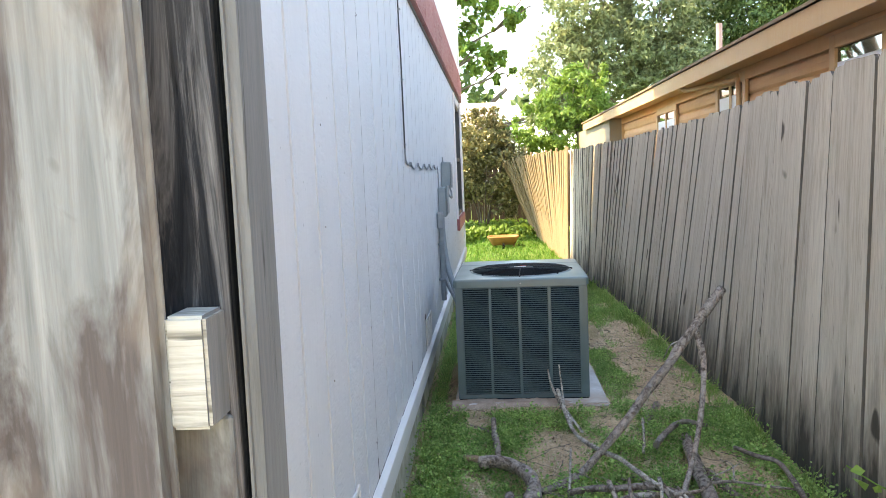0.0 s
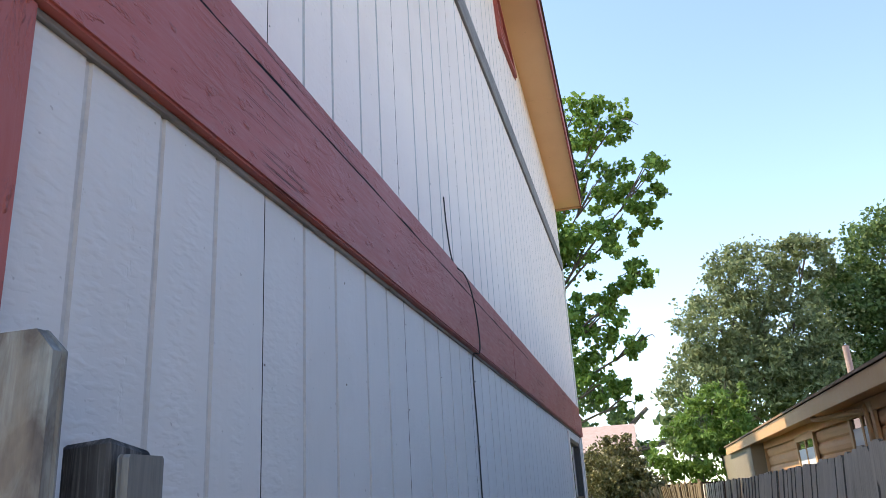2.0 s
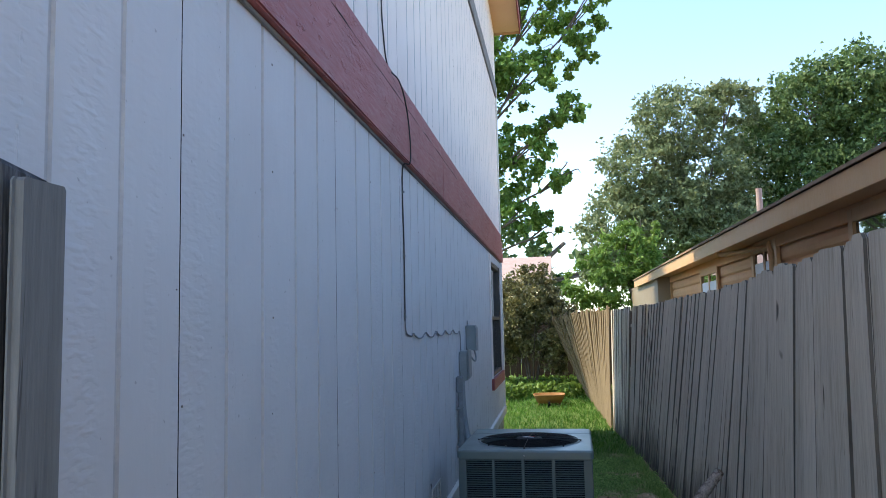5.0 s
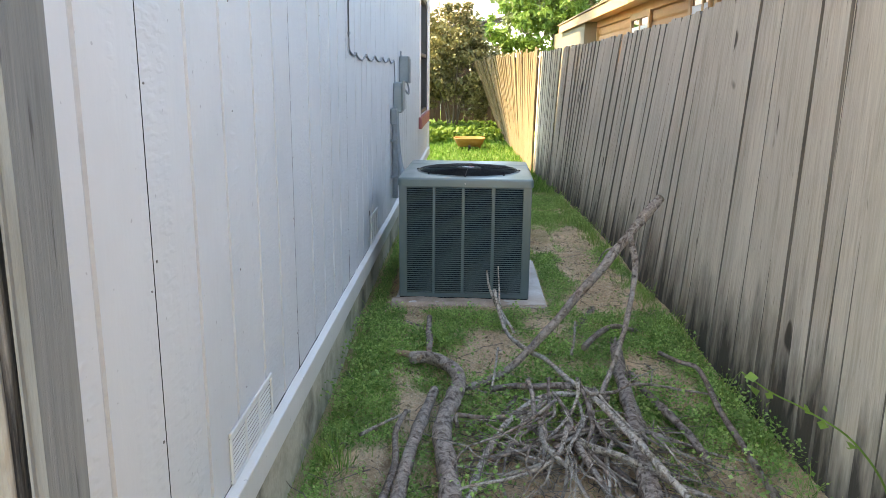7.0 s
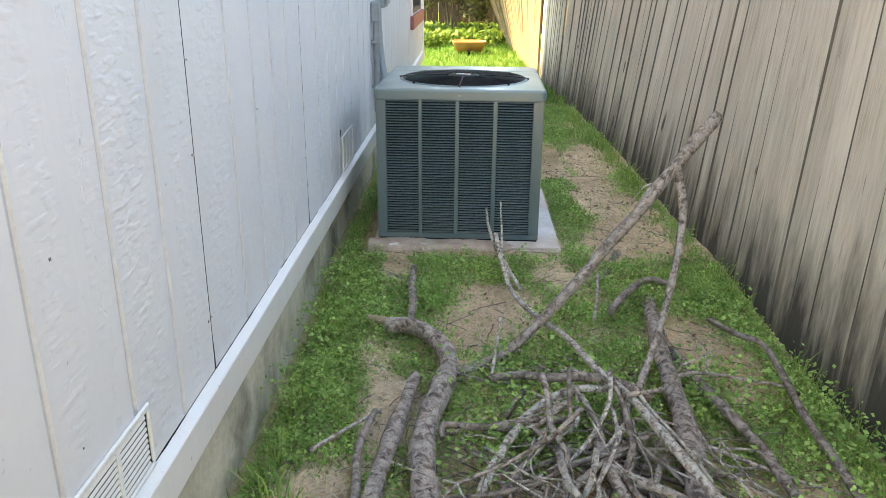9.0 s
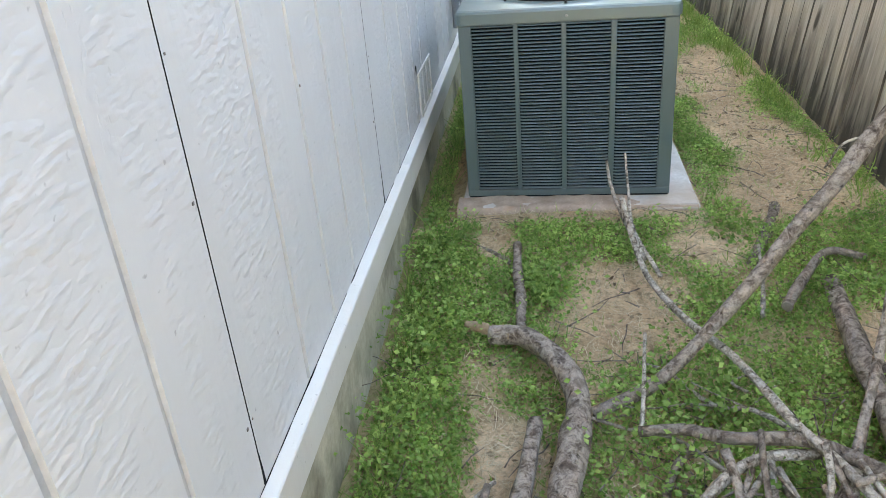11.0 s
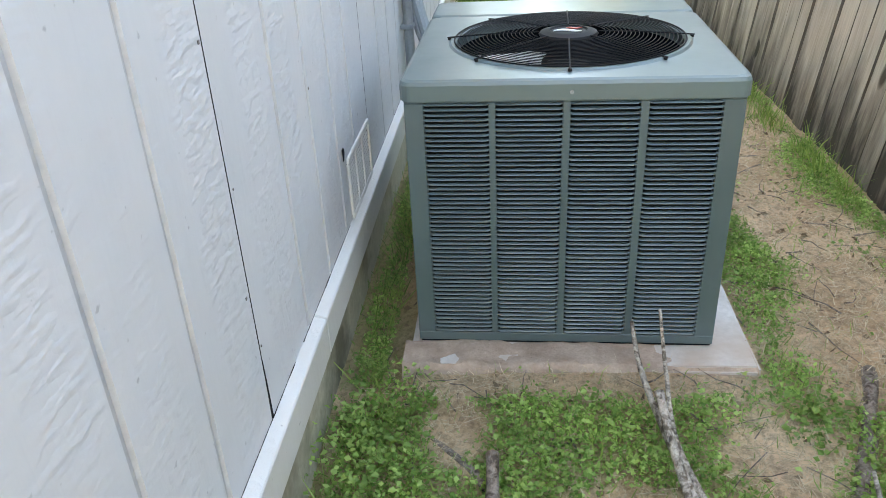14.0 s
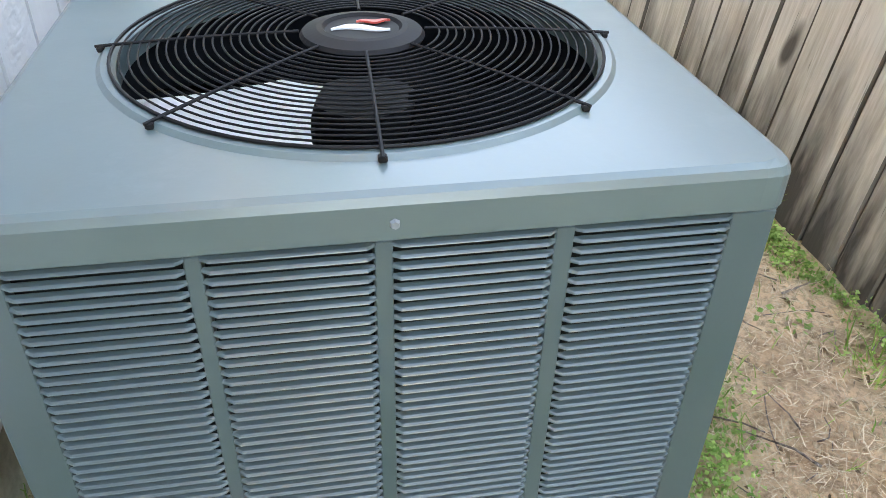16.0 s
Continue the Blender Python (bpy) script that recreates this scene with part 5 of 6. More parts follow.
def build_pile():
    """Sticks thrown together, fanning out from a heaped head towards the gate."""
    rng = random.Random(21)
    for i in range(88):
        grade = 0 if i < 5 else 1 if i < 36 else 2
        r = (rng.uniform(0.012, 0.017), rng.uniform(0.006, 0.010), rng.uniform(0.0022, 0.0045))[grade]
        head = (min(0.88, 0.69 + rng.gauss(0, 0.11)), 2.80 + rng.gauss(0, 0.12), rng.uniform(0.04, 0.24 if grade else 0.12))
        heading = -98 + rng.gauss(0, 30) if rng.random() < 0.76 else rng.uniform(0, 360)
        if grade == 2:
            head = (0.67 + rng.gauss(0, 0.17), 2.58 + rng.gauss(0, 0.20), rng.uniform(0.03, 0.20))
        length = (rng.uniform(0.6, 1.0), rng.uniform(0.4, 0.85), rng.uniform(0.15, 0.42))[grade]
        pts = crooked(rng, head, heading, length, head[2] - 0.03, (12, 21, 26)[grade], rng.gauss(0, 7))
        pts = [(min(1.34, max(0.22, x)), max(1.72, y), z) for x, y, z in pts]
        ob = branch(pts, r * 1.25, r * rng.uniform(0.45, 0.8), LS, rng.choice((M_TWIG, M_BARK)), seed=50 + i, sides=(8, 7, 5)[grade], n=2)
        if grade == 1 and rng.random() < 0.7:
            for _ in range(2):
                q = pts[rng.randrange(1, 5)]
                part("side_twig", tube(crooked(rng, q, heading + rng.choice((-1, 1)) * rng.uniform(30, 70), rng.uniform(0.10, 0.26), -0.02, 16, 0, 3), r * 0.5, r * 0.22, 5, 2), M_TWIG, ob)
    bm = bmesh.new()
    for _ in range(420):
        p = (0.68 + rng.gauss(0, 0.33), 2.45 + rng.gauss(0, 0.38), rng.uniform(0.008, 0.05))
        if 0.2 < p[0] < 1.36 and p[1] > 1.75:
            tube(crooked(rng, p, rng.uniform(0, 360), rng.uniform(0.06, 0.2), 0.0, 22, 0, 2), rng.uniform(0.0012, 0.003), 0.001, 4, 1, bm=bm)
    solo("twig_litter", bm, M_BARK, "fine broken twigs strewn under the branch pile", "twigs", kind="stuff")


build_pile()


# ---- the neighbour's house ----
def build_neighbour():
    h = thing("neighbour_house", (2.8, 0, 0), "tan log-sided single-storey house with low brown roof", "house")
    y0, y1 = -4.0, 16.0
    bm = bmesh.new()
    # rounded log courses
    z, step = 0.0, 0.165
    prof = []
    while z < 2.55:
        prof += [(0.0, z + 0.004), (-0.022, z + 0.03), (-0.03, z + step * 0.5), (-0.022, z + step - 0.03)]
        z += step
    lo = [bm.verts.new((x, y0, q)) for x, q in prof]
    hi = [bm.verts.new((x, y1, q)) for x, q in prof]
    for i in range(len(prof) - 1):
        bm.faces.new((lo[i], lo[i + 1], hi[i + 1], hi[i]))
    part("log_wall", bm, M_LOG, h, "tan horizontal log siding")
    part("wall_core", box(0.005, 6, y0, y1, 0, 2.56), M_LOG, h)
    # windows: casing, blind, panes
    for wy0, wy1, zt in ((11.35, 12.55, 2.24), (8.3, 9.2, 2.30), (4.6, 6.1, 2.30)):
        w = part("window", box(-0.05, -0.032, wy0, wy1, zt - 0.9, zt - 0.0, 0.003), M_GLASS, h)
        for b in ((wy0 - 0.09, wy0 + 0.01, zt - 1.0, zt + 0.09), (wy1 - 0.01, wy1 + 0.09, zt - 1.0, zt + 0.09), (wy0 + 0.011, wy1 - 0.011, zt - 0.012, zt + 0.09)):
            part("casing", box(-0.075, -0.034, b[0], b[1], b[2], b[3], 0.004), M_FASCIA, w)
        part("blind", box(-0.056, -0.051, wy0 + 0.02, wy1 - 0.02, zt - 0.42, zt - 0.12), M_BLIND, w)
        part("mullion", box(-0.066, -0.052, (wy0 + wy1) / 2 - 0.03, (wy0 + wy1) / 2 + 0.03, zt - 0.9, zt - 0.012), M_FASCIA, w)
    # cream wing beyond the corner
    wing = part("wing_wall", box(-0.30, 0.0, y1 + 0.002, 22, 0, 2.42), M_CREAM, h)
    for k in range(12):
        bm = bmesh.new()
        z = k * 0.2
        a = [bm.verts.new(p) for p in ((-0.31, y1 - 0.014, z), (0.0, y1 - 0.014, z), (0.0, y1 - 0.002, z + 0.2), (-0.31, y1 - 0.002, z + 0.2))]
        b = [bm.verts.new((v.co.x, y1 + 0.001, v.co.z)) for v in a]
        bm.faces.new(a)
        for i in range(4):
            bm.faces.new((a[i], b[i], b[(i + 1) % 4], a[(i + 1) % 4]))
        part("lap_board", bm, M_CREAM, wing)
    part("corner_post", box(-0.07, 0.0, y1 - 0.07, y1 - 0.016, 0, 2.42, 0.004), M_FASCIA, h)
    # eave: fascia, soffit, roof
    part("soffit", box(-0.36, 0.1, y0, y1 + 4.0, 2.425, 2.44), M_FASCIA, h)
    part("frieze", box(-0.07, -0.031, y0, y1 - 0.08, 2.30, 2.424, 0.004), M_LOG, h)
    part("fascia", box(-0.385, -0.362, y0, y1 + 4.0, 2.38, 2.555, 0.004), M_FASCIA, h, "tan fascia board")
    bm = bmesh.new()
    pr = ((-0.41, 2.558), (-0.41, 2.585), (3.0, 3.55), (6.6, 2.6), (6.6, 2.57), (3.0, 3.5))
    lo = [bm.verts.new((x, y0 - 0.2, z)) for x, z in pr]
    hi = [bm.verts.new((x, y1 + 4.1, z)) for x, z in pr]
    for i in range(6):
        bm.faces.new((lo[i], lo[(i + 1) % 6], hi[(i + 1) % 6], hi[i]))
    bm.faces.new(lo[::-1])
    bm.faces.new(hi)
    part("roof", bm, M_ROOFN, h, "brown shingle roof")
    part("downspout", tube([(-0.30, 9.9, 2.43), (-0.30, 9.8, 2.36), (-0.2, 9.2, 2.34), (-0.09, 8.55, 2.32), (-0.08, 8.4, 2.26), (-0.08, 8.4, 1.2), (-0.08, 8.4, 0.0)], 0.03, sides=8, n=5), M_FASCIA, h, "tan painted downspout")
    part("vent_stack", tube([(0.75, 12.0, 2.8), (0.75, 12.0, 3.52)], 0.045, sides=12, n=1), M_PINKROOF, h, "pinkish vent pipe on the roof")


build_neighbour()


def build_far_house():
    h = thing("far_house", (0, 30, 0), "beige house with faded pinkish shingle roof beyond the yard", "house")
    part("wall", box(-9, 0.0, 0.3, 8, 0, 3.05), M_BEIGE, h)
    part("fascia", box(-9.3, 0.25, -0.1, 0.0, 3.0, 3.16), M_DARKFRAME, h)
    bm = bmesh.new()
    a = [bm.verts.new(p) for p in ((-9.3, -0.12, 3.12), (0.28, -0.12, 3.12), (0.28, 3.2, 4.35), (-9.3, 3.2, 4.35), (-9.3, 8.3, 3.1), (0.28, 8.3, 3.1))]
    bm.faces.new(a[:4])
    bm.faces.new((a[3], a[2], a[5], a[4]))
    bm.faces.new((a[1], a[5], a[2]))
    bm.faces.new((a[0], a[3], a[4]))
    part("roof", bm, M_PINKROOF, h)
    for x in (-1.2, -2.6):
        w = part("window", box(x, x + 0.8, 0.27, 0.299, 1.2, 2.5), M_GLASS, h)
        part("frame", box(x - 0.06, x + 0.86, 0.26, 0.269, 2.5, 2.58), M_DARKFRAME, w)


build_far_house()


def build_tub():
    t = thing("wheelbarrow", (0.245, 14.7, 0.0), "rusty orange wheelbarrow tray standing on the lawn", "wheelbarrow")
    bm = bmesh.new()
    n = 28
    loops = []
    for (sx, sy, z) in ((0.30, 0.26, 0.218), (0.288, 0.25, 0.222), (0.272, 0.235, 0.215), (0.235, 0.2, 0.10), (0.19, 0.16, 0.075)):
        loops.append([bm.verts.new((sx * math.copysign(abs(math.cos(a)) ** 0.5, math.cos(a)), sy * math.copysign(abs(math.sin(a)) ** 0.5, math.sin(a)), z)) for a in [2 * math.pi * (i + 0.5) / n for i in range(n)]])
    outer = [bm.verts.new((v.co.x * 0.93, v.co.y * 0.93, 0.06)) for v in loops[3]]
    mid = [bm.verts.new((v.co.x * 0.985, v.co.y * 0.985, 0.205)) for v in loops[0]]
    for a, b in zip([outer, mid] + loops, [mid] + loops):
        for i in range(n):
            bm.faces.new((a[i], a[(i + 1) % n], b[(i + 1) % n], b[i]))
    bm.faces.new(loops[-1])
    bm.faces.new(outer[::-1])
    part("tray", bm, M_TUB, t, smooth=True)
    for sx in (-1, 1):
        part("leg", tube([(sx * 0.16, -0.14, 0.07), (sx * 0.21, -0.17, 0.03), (sx * 0.22, -0.17, -0.02), (sx * 0.12, -0.17, -0.02)], 0.011, sides=6), M_RUST, t)
        part("handle", tube([(sx * 0.2, -0.1, 0.06), (sx * 0.2, 0.3, 0.07), (sx * 0.25, 0.75, 0.16)], 0.016, sides=6), M_RUST, t)
    part("wheel", tube([(-0.02, -0.28, 0.05), (0.02, -0.28, 0.05)], 0.055, sides=14, n=1), M_DARKIN, t)


build_tub()


# ---- trees and shrubs ----
def crown_points(rng, blobs, per):
    """Leaf centres gathered in clumps on the shells of uneven blobs."""
    out = []
    for cx, cy, cz, rx, ry, rz in blobs:
        k = max(8, int(per * rx * rz))
        clumps = []
        for _ in range(max(6, k // 42)):
            d = rng.normal(size=3)
            d /= np.linalg.norm(d)
            q = rng.uniform(0.55, 1.08)
            clumps.append((cx + d[0] * rx * q, cy + d[1] * ry * q, cz + d[2] * rz * q))
        for c in clumps:
            m = 42
            s = rng.uniform(0.07, 0.17) * (rx + rz) * 0.5
            out.append(np.array(c) + rng.normal(size=(m, 3)) * s * np.array((1, 1, 0.7)))
    return np.concatenate(out)


def build_tree(name, base, limbs, blobs, per, size, material, label, seed, r=0.18, longish=1.5, droop=0.3):
    rng = np.random.default_rng(seed)
    t = thing(name, base, label, "tree")
    b = Vector(base)
    top = max(bl[2] for bl in blobs)
    cx = sum(bl[0] for bl in blobs) / len(blobs)
    bm = tube([(0, 0, -0.2), (0.05, 0, top * 0.25), ((cx - b.x) * 0.25, 0.1, top * 0.5), ((cx - b.x) * 0.5, 0, top * 0.8)], r, r * 0.35, 10, 5, 0.15)
    part("trunk", bm, M_TRUNK, t, smooth=True)
    bm = bmesh.new()
    for bl in blobs:
        c = Vector(bl[:3]) - b
        s = Vector(((cx - b.x) * 0.2, 0, min(top * 0.45, max(0.6, c.z * 0.6))))
        midp = (s + c) / 2 + Vector((0, 0, 0.25))
        tube([s, midp, c], r * 0.22, 0.01, 6, 4, 0.1, bm=bm)
        for _ in range(limbs):
            e = c + Vector(rng.normal(size=3)) * Vector(bl[3:]).length * 0.22
            tube([midp * 0.4 + c * 0.6, (c + e) / 2 + Vector((0, 0, 0.1)), e], 0.02, 0.004, 5, 3, bm=bm)
    part("branchwork", bm, M_TRUNK, t, smooth=True)
    pts = crown_points(rng, blobs, per) - np.array(base)
    cr = new("crown", leaves("crown", pts, size, material, rng, droop, longish))
    cr.parent = t
    return t


# broad-leaved tree behind the house corner
build_tree("broadleaf_tree", (-2.6, 16.2, 0), 3,
           ((-0.3, 15.4, 9.4, 0.9, 0.9, 0.6), (0.5, 15.2, 9.2, 0.7, 0.7, 0.45), (0.2, 15.5, 8.0, 0.9, 0.9, 0.5), (1.35, 15.2, 7.9, 0.55, 0.6, 0.42), (0.75, 15.3, 7.0, 0.7, 0.7, 0.4), (-0.1, 15.4, 6.5, 0.8, 0.8, 0.5),
            (0.9, 15.1, 5.7, 0.5, 0.6, 0.38), (0.05, 15.3, 5.1, 0.75, 0.8, 0.5), (0.75, 15.1, 4.4, 0.4, 0.5, 0.3), (-0.2, 15.3, 3.7, 0.6, 0.7, 0.3), (0.35, 15.2, 3.35, 0.35, 0.5, 0.2), (-1.6, 15.8, 7.2, 1.2, 1.2, 1.6), (-1.2, 16, 4.6, 1.2, 1, 1.2)),
           2900, 0.10, M_LEAF_OAK, "tall broad-leaved tree with sparse bright green clusters", 3, 0.22, 1.25)
# grove beyond the neighbour's roof
build_tree("olive_tree", (5.2, 26.5, 0), 4,
           ((2.6, 26, 4.6, 1.3, 1.2, 1.2), (3.4, 26, 6.6, 1.4, 1.3, 1.2), (4.6, 26, 8.2, 1.3, 1.2, 1.0), (5.6, 26.2, 6.3, 1.7, 1.4, 1.4), (4.2, 26, 5.0, 1.6, 1.4, 1.2), (6.4, 26, 8.6, 0.9, 0.9, 0.9), (6.0, 26, 4.2, 1.6, 1.3, 1.2), (2.2, 25.8, 3.4, 1.0, 1.0, 0.9)),
           3000, 0.095, M_LEAF_OLIVE, "airy olive-green tree with fine pale leaves", 4, 0.2, 1.7)
build_tree("oak_tree", (9.0, 27.5, 0), 4,
           ((7.8, 27, 7.4, 1.5, 1.3, 1.3), (9.3, 27, 8.8, 1.5, 1.4, 1.3), (10.9, 27.2, 9.3, 1.5, 1.4, 1.4), (9.0, 27, 6.2, 1.8, 1.4, 1.4), (11.2, 27, 7.0, 1.8, 1.5, 1.5), (12.8, 27.2, 9.2, 1.6, 1.4, 1.6), (8.2, 27, 4.6, 1.8, 1.3, 1.2), (11.6, 27, 4.8, 1.9, 1.4, 1.4), (14, 27, 7.0, 1.8, 1.5, 1.8)),
           2500, 0.11, M_LEAF_DEEP, "dense deep green tree behind the neighbour's roof", 5, 0.25, 1.5)
build_tree("young_tree", (2.6, 22.5, 0), 3,
           ((1.5, 22.3, 2.6, 0.9, 0.8, 0.8), (2.3, 22.3, 3.4, 0.9, 0.8, 0.8), (3.1, 22.4, 2.8, 1.0, 0.9, 0.9), (1.9, 22.2, 1.7, 0.9, 0.8, 0.7), (2.9, 22.5, 4.0, 0.6, 0.6, 0.5), (3.8, 22.5, 2.2, 0.9, 0.8, 0.9)),
           2600, 0.085, M_LEAF_BRIGHT, "young light green feathery tree", 6, 0.1, 2.0)
build_tree("far_tree", (-4, 40, 0), 3, ((-4, 40, 6, 3.5, 2, 3), (-8, 41, 6.5, 3.5, 2, 3), (0.5, 42, 4.5, 2.0, 2, 1.2), (17, 38, 7, 4, 2, 3.5), (22, 38, 7, 4, 2, 3.5), (8, 40, 5, 4, 2, 3)), 110, 0.34, M_LEAF_DEEP, "distant green trees beyond the yard", 8, 0.3)


def build_bush():
    rng = np.random.default_rng(12)
    b = thing("large_shrub", (-0.15, 17.6, 0), "large rounded shrub with yellowish olive leaves", "shrub")
    for i in range(9):
        a = i * 0.7
        part("stem", tube([(0.05 * math.cos(a), 0.05 * math.sin(a), -0.1), (0.2 * math.cos(a), 0.2 * math.sin(a), 0.7), (0.65 * math.cos(a), 0.5 * math.sin(a), 1.6 + 0.1 * (i % 3))], 0.025, 0.006, 6, 4, 0.1), M_TRUNK, b, smooth=True)
    blobs = ((-0.55, 0, 1.5, 0.72, 0.6, 0.85), (0.35, 0, 1.5, 0.68, 0.6, 0.9), (0.0, 0, 2.2, 0.7, 0.6, 0.62), (-0.75, 0.1, 0.95, 0.4, 0.5, 0.5), (0.62, 0.1, 0.95, 0.4, 0.5, 0.5), (0.12, 0, 2.72, 0.28, 0.3, 0.25))
    cr = new("crown", leaves("crown", crown_points(rng, blobs, 8500), 0.058, M_LEAF_BUSH, rng, 0.1, 1.6))
    cr.parent = b


build_bush()


# ---- ground plants ----
def scatter(rng, n, x0, x1, y0, y1, lo, hi):
    out = []
    while len(out) < n:
        x, y = rng.uniform(x0, x1), rng.uniform(y0, y1)
        if x > fence_x(y) - 0.03 or (-0.25 < x < 0.74 and 4.33 < y < 5.5) or (0.73 < x < 0.94 and 5.7 < y < 6.7):
            continue
        c = cover_at(x, y)
        if lo <= c and rng.random() < (c - lo) / (hi - lo):
            out.append((x, y, ground_z(x, y)))
    return np.array(out)


def blades(name, base, h, w, material, rng, lean=0.5):
    n = len(base)
    hh = h * rng.uniform(0.5, 1.4, n)
    a = rng.uniform(0, 2 * np.pi, n)
    side = np.stack([np.cos(a), np.sin(a), np.zeros(n)], 1) * (w * rng.uniform(0.7, 1.3, n))[:, None]
    d = rng.normal(size=(n, 3)) * lean
    d[:, 2] = 1
    d /= np.linalg.norm(d, axis=1)[:, None]
    mid = base + d * (hh * 0.55)[:, None]
    d2 = d + rng.normal(size=(n, 3)) * 0.5 * lean
    d2[:, 2] -= 0.35
    d2 /= np.maximum(1.0, np.linalg.norm(d2, axis=1))[:, None]
    tip = mid + d2 * (hh * 0.5)[:, None]
    v = np.stack([base - side, base + side, mid + side * 0.7, mid - side * 0.7, tip], 1).reshape(-1, 3)
    i = np.arange(n) * 5
    f = [(k, k + 1, k + 2, k + 3) for k in i.tolist()] + [(k + 3, k + 2, k + 4) for k in i.tolist()]
    return raw(name, v.tolist(), f, material)


def build_plants():
    r = np.random.default_rng(31)
    g = scatter(r, 34000, -0.38, 1.6, 0.8, 9.0, -0.12, 1.1)
    tagged(new("grass", blades("grass", g, 0.045, 0.0015, M_GRASS, r, 0.7)), "short patchy green grass among the weeds", "grass", kind="stuff")
    g = scatter(r, 26000, -3.0, 1.3, 9.0, 19.0, 0.1, 0.7)
    tagged(new("lawn", blades("lawn", g, 0.09, 0.006, M_LAWN, r, 0.5)), "sunlit green lawn behind the house", "grass", kind="stuff")
    # taller tufts along the foundation and fence foot
    pts = []
    for _ in range(150):
        side = r.random() < 0.55
        y = r.uniform(1.8, 9.5)
        x = -0.30 + r.gamma(1.5, 0.03) if side else fence_x(y) - 0.05 - r.gamma(1.5, 0.03)
        for _ in range(r.integers(8, 26)):
            px, py = x + r.normal() * 0.025, y + r.normal() * 0.04
            if px > WX + 0.02 and px < fence_x(py) - 0.02 and not (-0.25 < px < 0.74 and 4.33 < py < 5.5):
                pts.append((px, py, ground_z(px, py)))
    tagged(new("grass_tufts", blades("grass_tufts", np.array(pts), 0.12, 0.0024, M_GRASS, r, 0.45)), "taller grass tufts along wall and fence", "grass", kind="stuff")
    # clover-like weeds: three small leaves on each stalk
    for n, size, low, high, lo, spread, label in ((70000, 0.0080, 0.006, 0.045, 0.12, 0.005, "fine low weeds spreading over the soil"), (24000, 0.0115, 0.015, 0.075, 0.40, 0.008, "clover-like weeds covering the soil")):
        g = scatter(r, n, -0.34, 1.5, 0.8, 8.5, lo, 1.2)
        heap = np.array([0.55 + 1.3 * max(0.0, noise.noise(Vector((p[0] * 6.5, p[1] * 6.5, 9.1)))) for p in g])
        h = r.uniform(low, high, len(g)) * heap
        tri = []
        for k in range(3):
            a = r.uniform(0, 2 * np.pi, len(g))
            tri.append(g + np.stack([np.cos(a) * spread, np.sin(a) * spread, h * (1 - 0.25 * k)], 1))
        tagged(new("ground_weeds", leaves("ground_weeds", np.concatenate(tri), size, M_CLOVER, r, 0.0, 1.25, 0.7)), label, "weeds", kind="stuff")
    # larger leafy weeds by the fence
    big = []
    for cx, cy, n, s in ((1.28, 3.75, 60, 0.10), (1.40, 2.7, 110, 0.13), (1.33, 4.0, 60, 0.09), (1.36, 3.3, 40, 0.08), (0.80, 4.20, 240, 0.062), (0.15, 3.80, 260, 0.075), (1.15, 4.35, 40, 0.06), (0.86, 5.55, 50, 0.06), (1.22, 5.6, 40, 0.06), (0.6, 3.5, 60, 0.1), (-0.2, 3.55, 200, 0.10), (-0.26, 4.1, 160, 0.08), (1.22, 3.75, 160, 0.09), (1.12, 3.15, 120, 0.09), (-0.24, 3.1, 110, 0.08), (0.62, 2.9, 150, 0.13), (0.3, 2.3, 90, 0.09), (0.42, 3.05, 160, 0.12), (0.50, 3.30, 140, 0.11), (0.38, 2.75, 130, 0.10), (1.05, 3.1, 90, 0.10), (1.36, 3.05, 110, 0.09), (1.30, 2.45, 120, 0.12), (1.20, 5.0, 45, 0.05), (1.27, 4.6, 50, 0.05), (1.16, 5.4, 45, 0.05), (0.86, 4.7, 60, 0.05)):
        q = r.normal(size=(n * 3, 3)) * s * np.array((0.8, 1.1, 0.35))
        q[:, 2] = np.abs(q[:, 2]) + 0.02
        big.append(q + np.array((cx, cy, 0.03)))
    tagged(new("leafy_weeds", leaves("leafy_weeds", np.concatenate(big), 0.0135, M_CLOVER, r, 0.1, 1.3, 0.5)), "broad-leaved green weeds at the fence foot", "weeds", kind="stuff")
    pts = np.array([(x, y, ground_z(x, y) + 0.004) for x, y in zip(r.uniform(-0.33, 1.45, 70000), r.uniform(1.0, 7.5, 70000)) if x < fence_x(y) - 0.04 and r.random() < 1.1 - 0.8 * cover_at(x, y) and not (-0.25 < x < 0.74 and 4.33 < y < 5.5)])
    tagged(new("dry_straw", blades("dry_straw", pts, 0.055, 0.0010, M_STRAW, r, 6.0)), "dry straw and dead grass on the soil", "straw", kind="stuff")
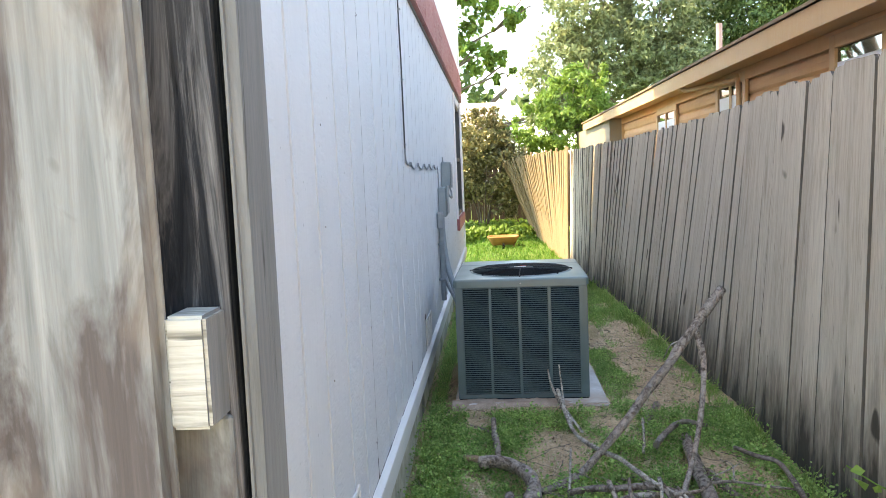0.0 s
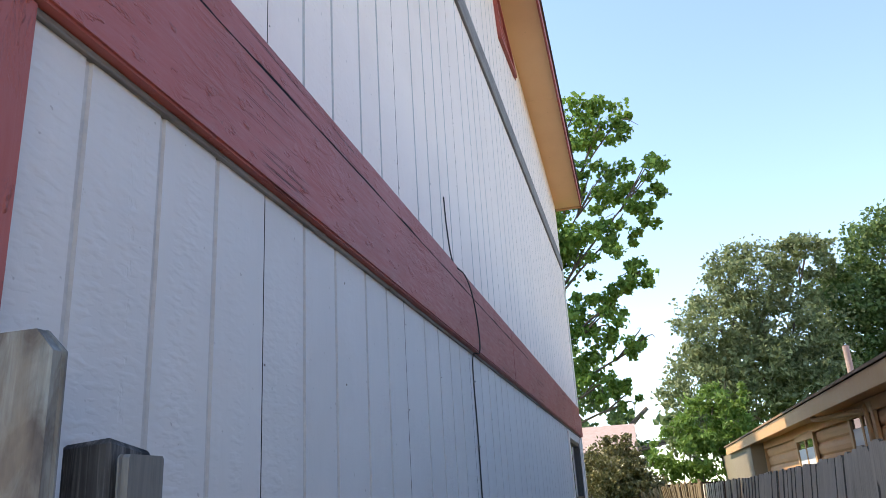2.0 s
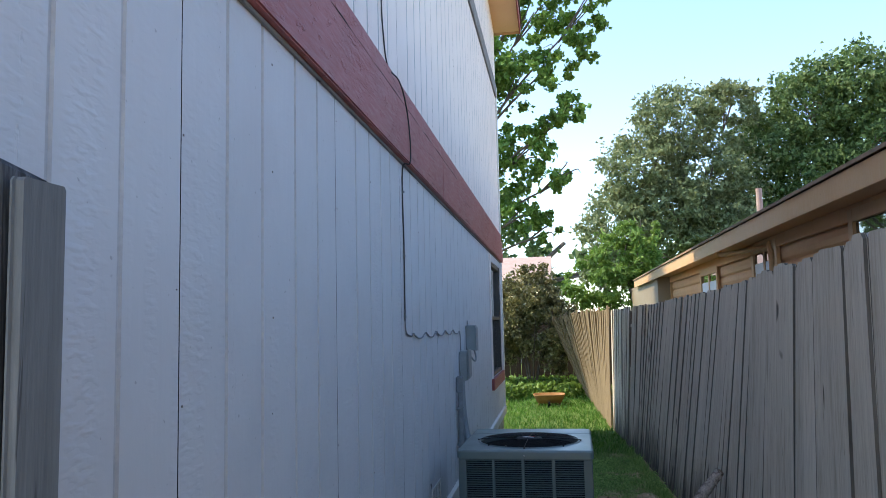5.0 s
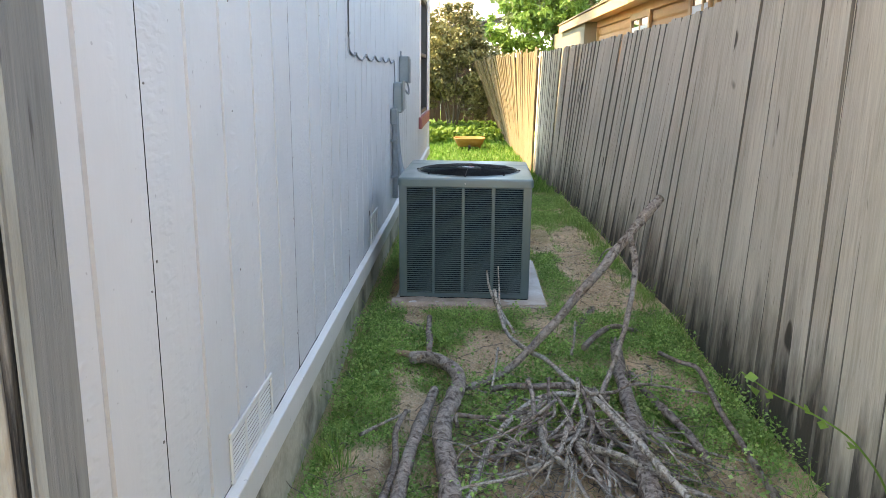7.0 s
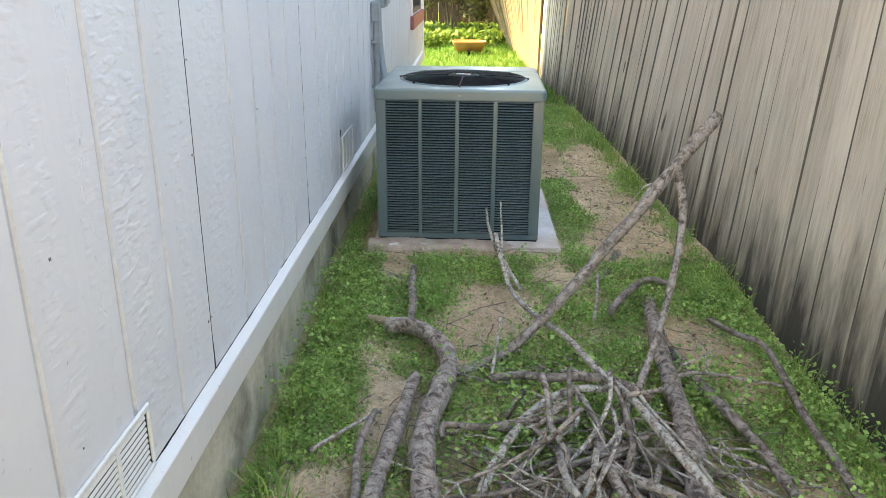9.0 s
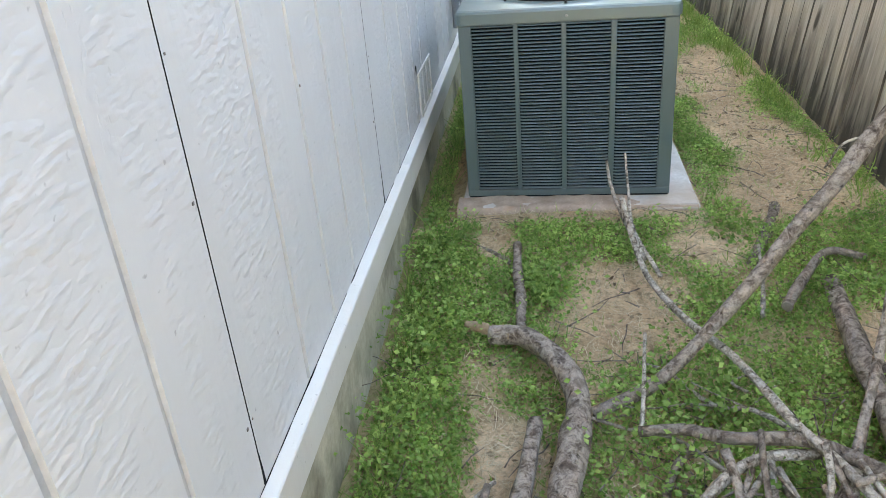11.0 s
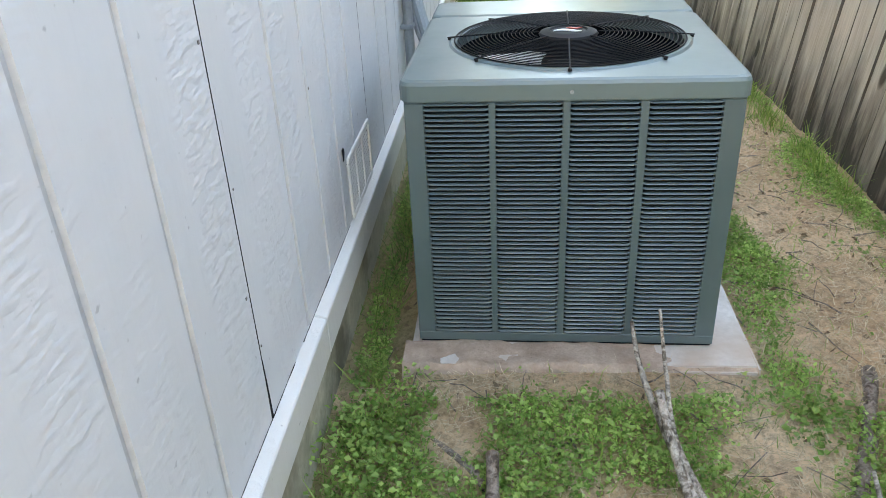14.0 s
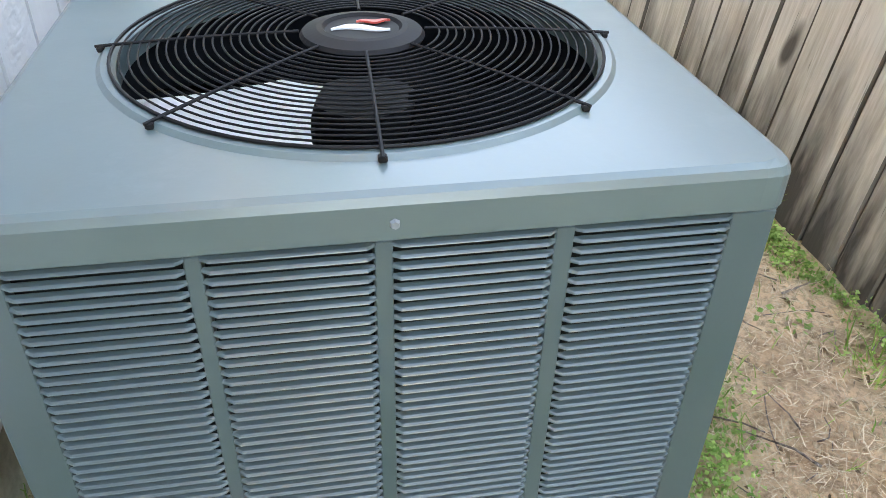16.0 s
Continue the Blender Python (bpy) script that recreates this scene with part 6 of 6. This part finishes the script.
    q = np.array([(x, y, ground_z(x, y) + 0.006) for x, y in zip(r.uniform(-0.3, 1.45, 3000), r.uniform(1.2, 7.0, 3000)) if x < fence_x(y) - 0.04 and not (-0.2 < x < 0.7 and 4.40 < y < 5.5)])
    tagged(new("leaf_litter", leaves("leaf_litter", q, 0.014, M_LITTER, r, 0.0, 1.7, 0.9)), "brown dead leaves and bark chips on soil", "leaf litter", kind="stuff")
    rng = random.Random(77)
    bm = bmesh.new()
    for _ in range(520):
        x, y = rng.uniform(-0.3, 1.4), rng.uniform(2.0, 6.5)
        if x < fence_x(y) - 0.08 and not (-0.25 < x < 0.74 and 4.3 < y < 5.5):
            tube(crooked(rng, (x, y, ground_z(x, y) + 0.006), rng.uniform(0, 360), rng.uniform(0.05, 0.22), 0.0, 16, 0, 3), rng.uniform(0.0012, 0.0034), 0.001, 4, 1, bm=bm)
    solo("broken_twigs", bm, M_BARK, "thin broken twigs scattered over soil and weeds", "twigs", kind="stuff")
    # taller weeds before the shrub and a vine shoot at the fence
    q = np.stack([r.uniform(-2, 1.0, 2600), r.uniform(16.2, 18.8, 2600), r.uniform(0.02, 0.28, 2600)], 1)
    tagged(new("weed_bed", leaves("weed_bed", q, 0.08, M_LEAF_BRIGHT, r, 0.0, 1.8)), "bed of green weeds before the shrub", "weeds", kind="stuff")
    v = thing("vine_shoot", (0, 0, 0), "young vine shoot with bright green leaves", "vine")
    line = [(1.52, 2.02, 0.02), (1.49, 2.0, 0.24), (1.36, 1.98, 0.42), (1.21, 1.97, 0.52), (1.11, 1.97, 0.57), (1.02, 1.97, 0.63)]
    part("stem", tube(line, 0.004, 0.002, 6), M_LEAF_BRIGHT, v)
    for q in line[1:] + [(1.28, 1.97, 0.48), (1.06, 1.97, 0.60)]:
        for _ in range(2):
            tip = np.array(q) + r.normal(size=3) * np.array((0.018, 0.018, 0.012))
            o = new("leaf", leaves("leaf", tip[None, :], 0.027, M_LEAF_BRIGHT, r, 0.1, 1.3, 0.6))
            o.parent = v


build_plants()
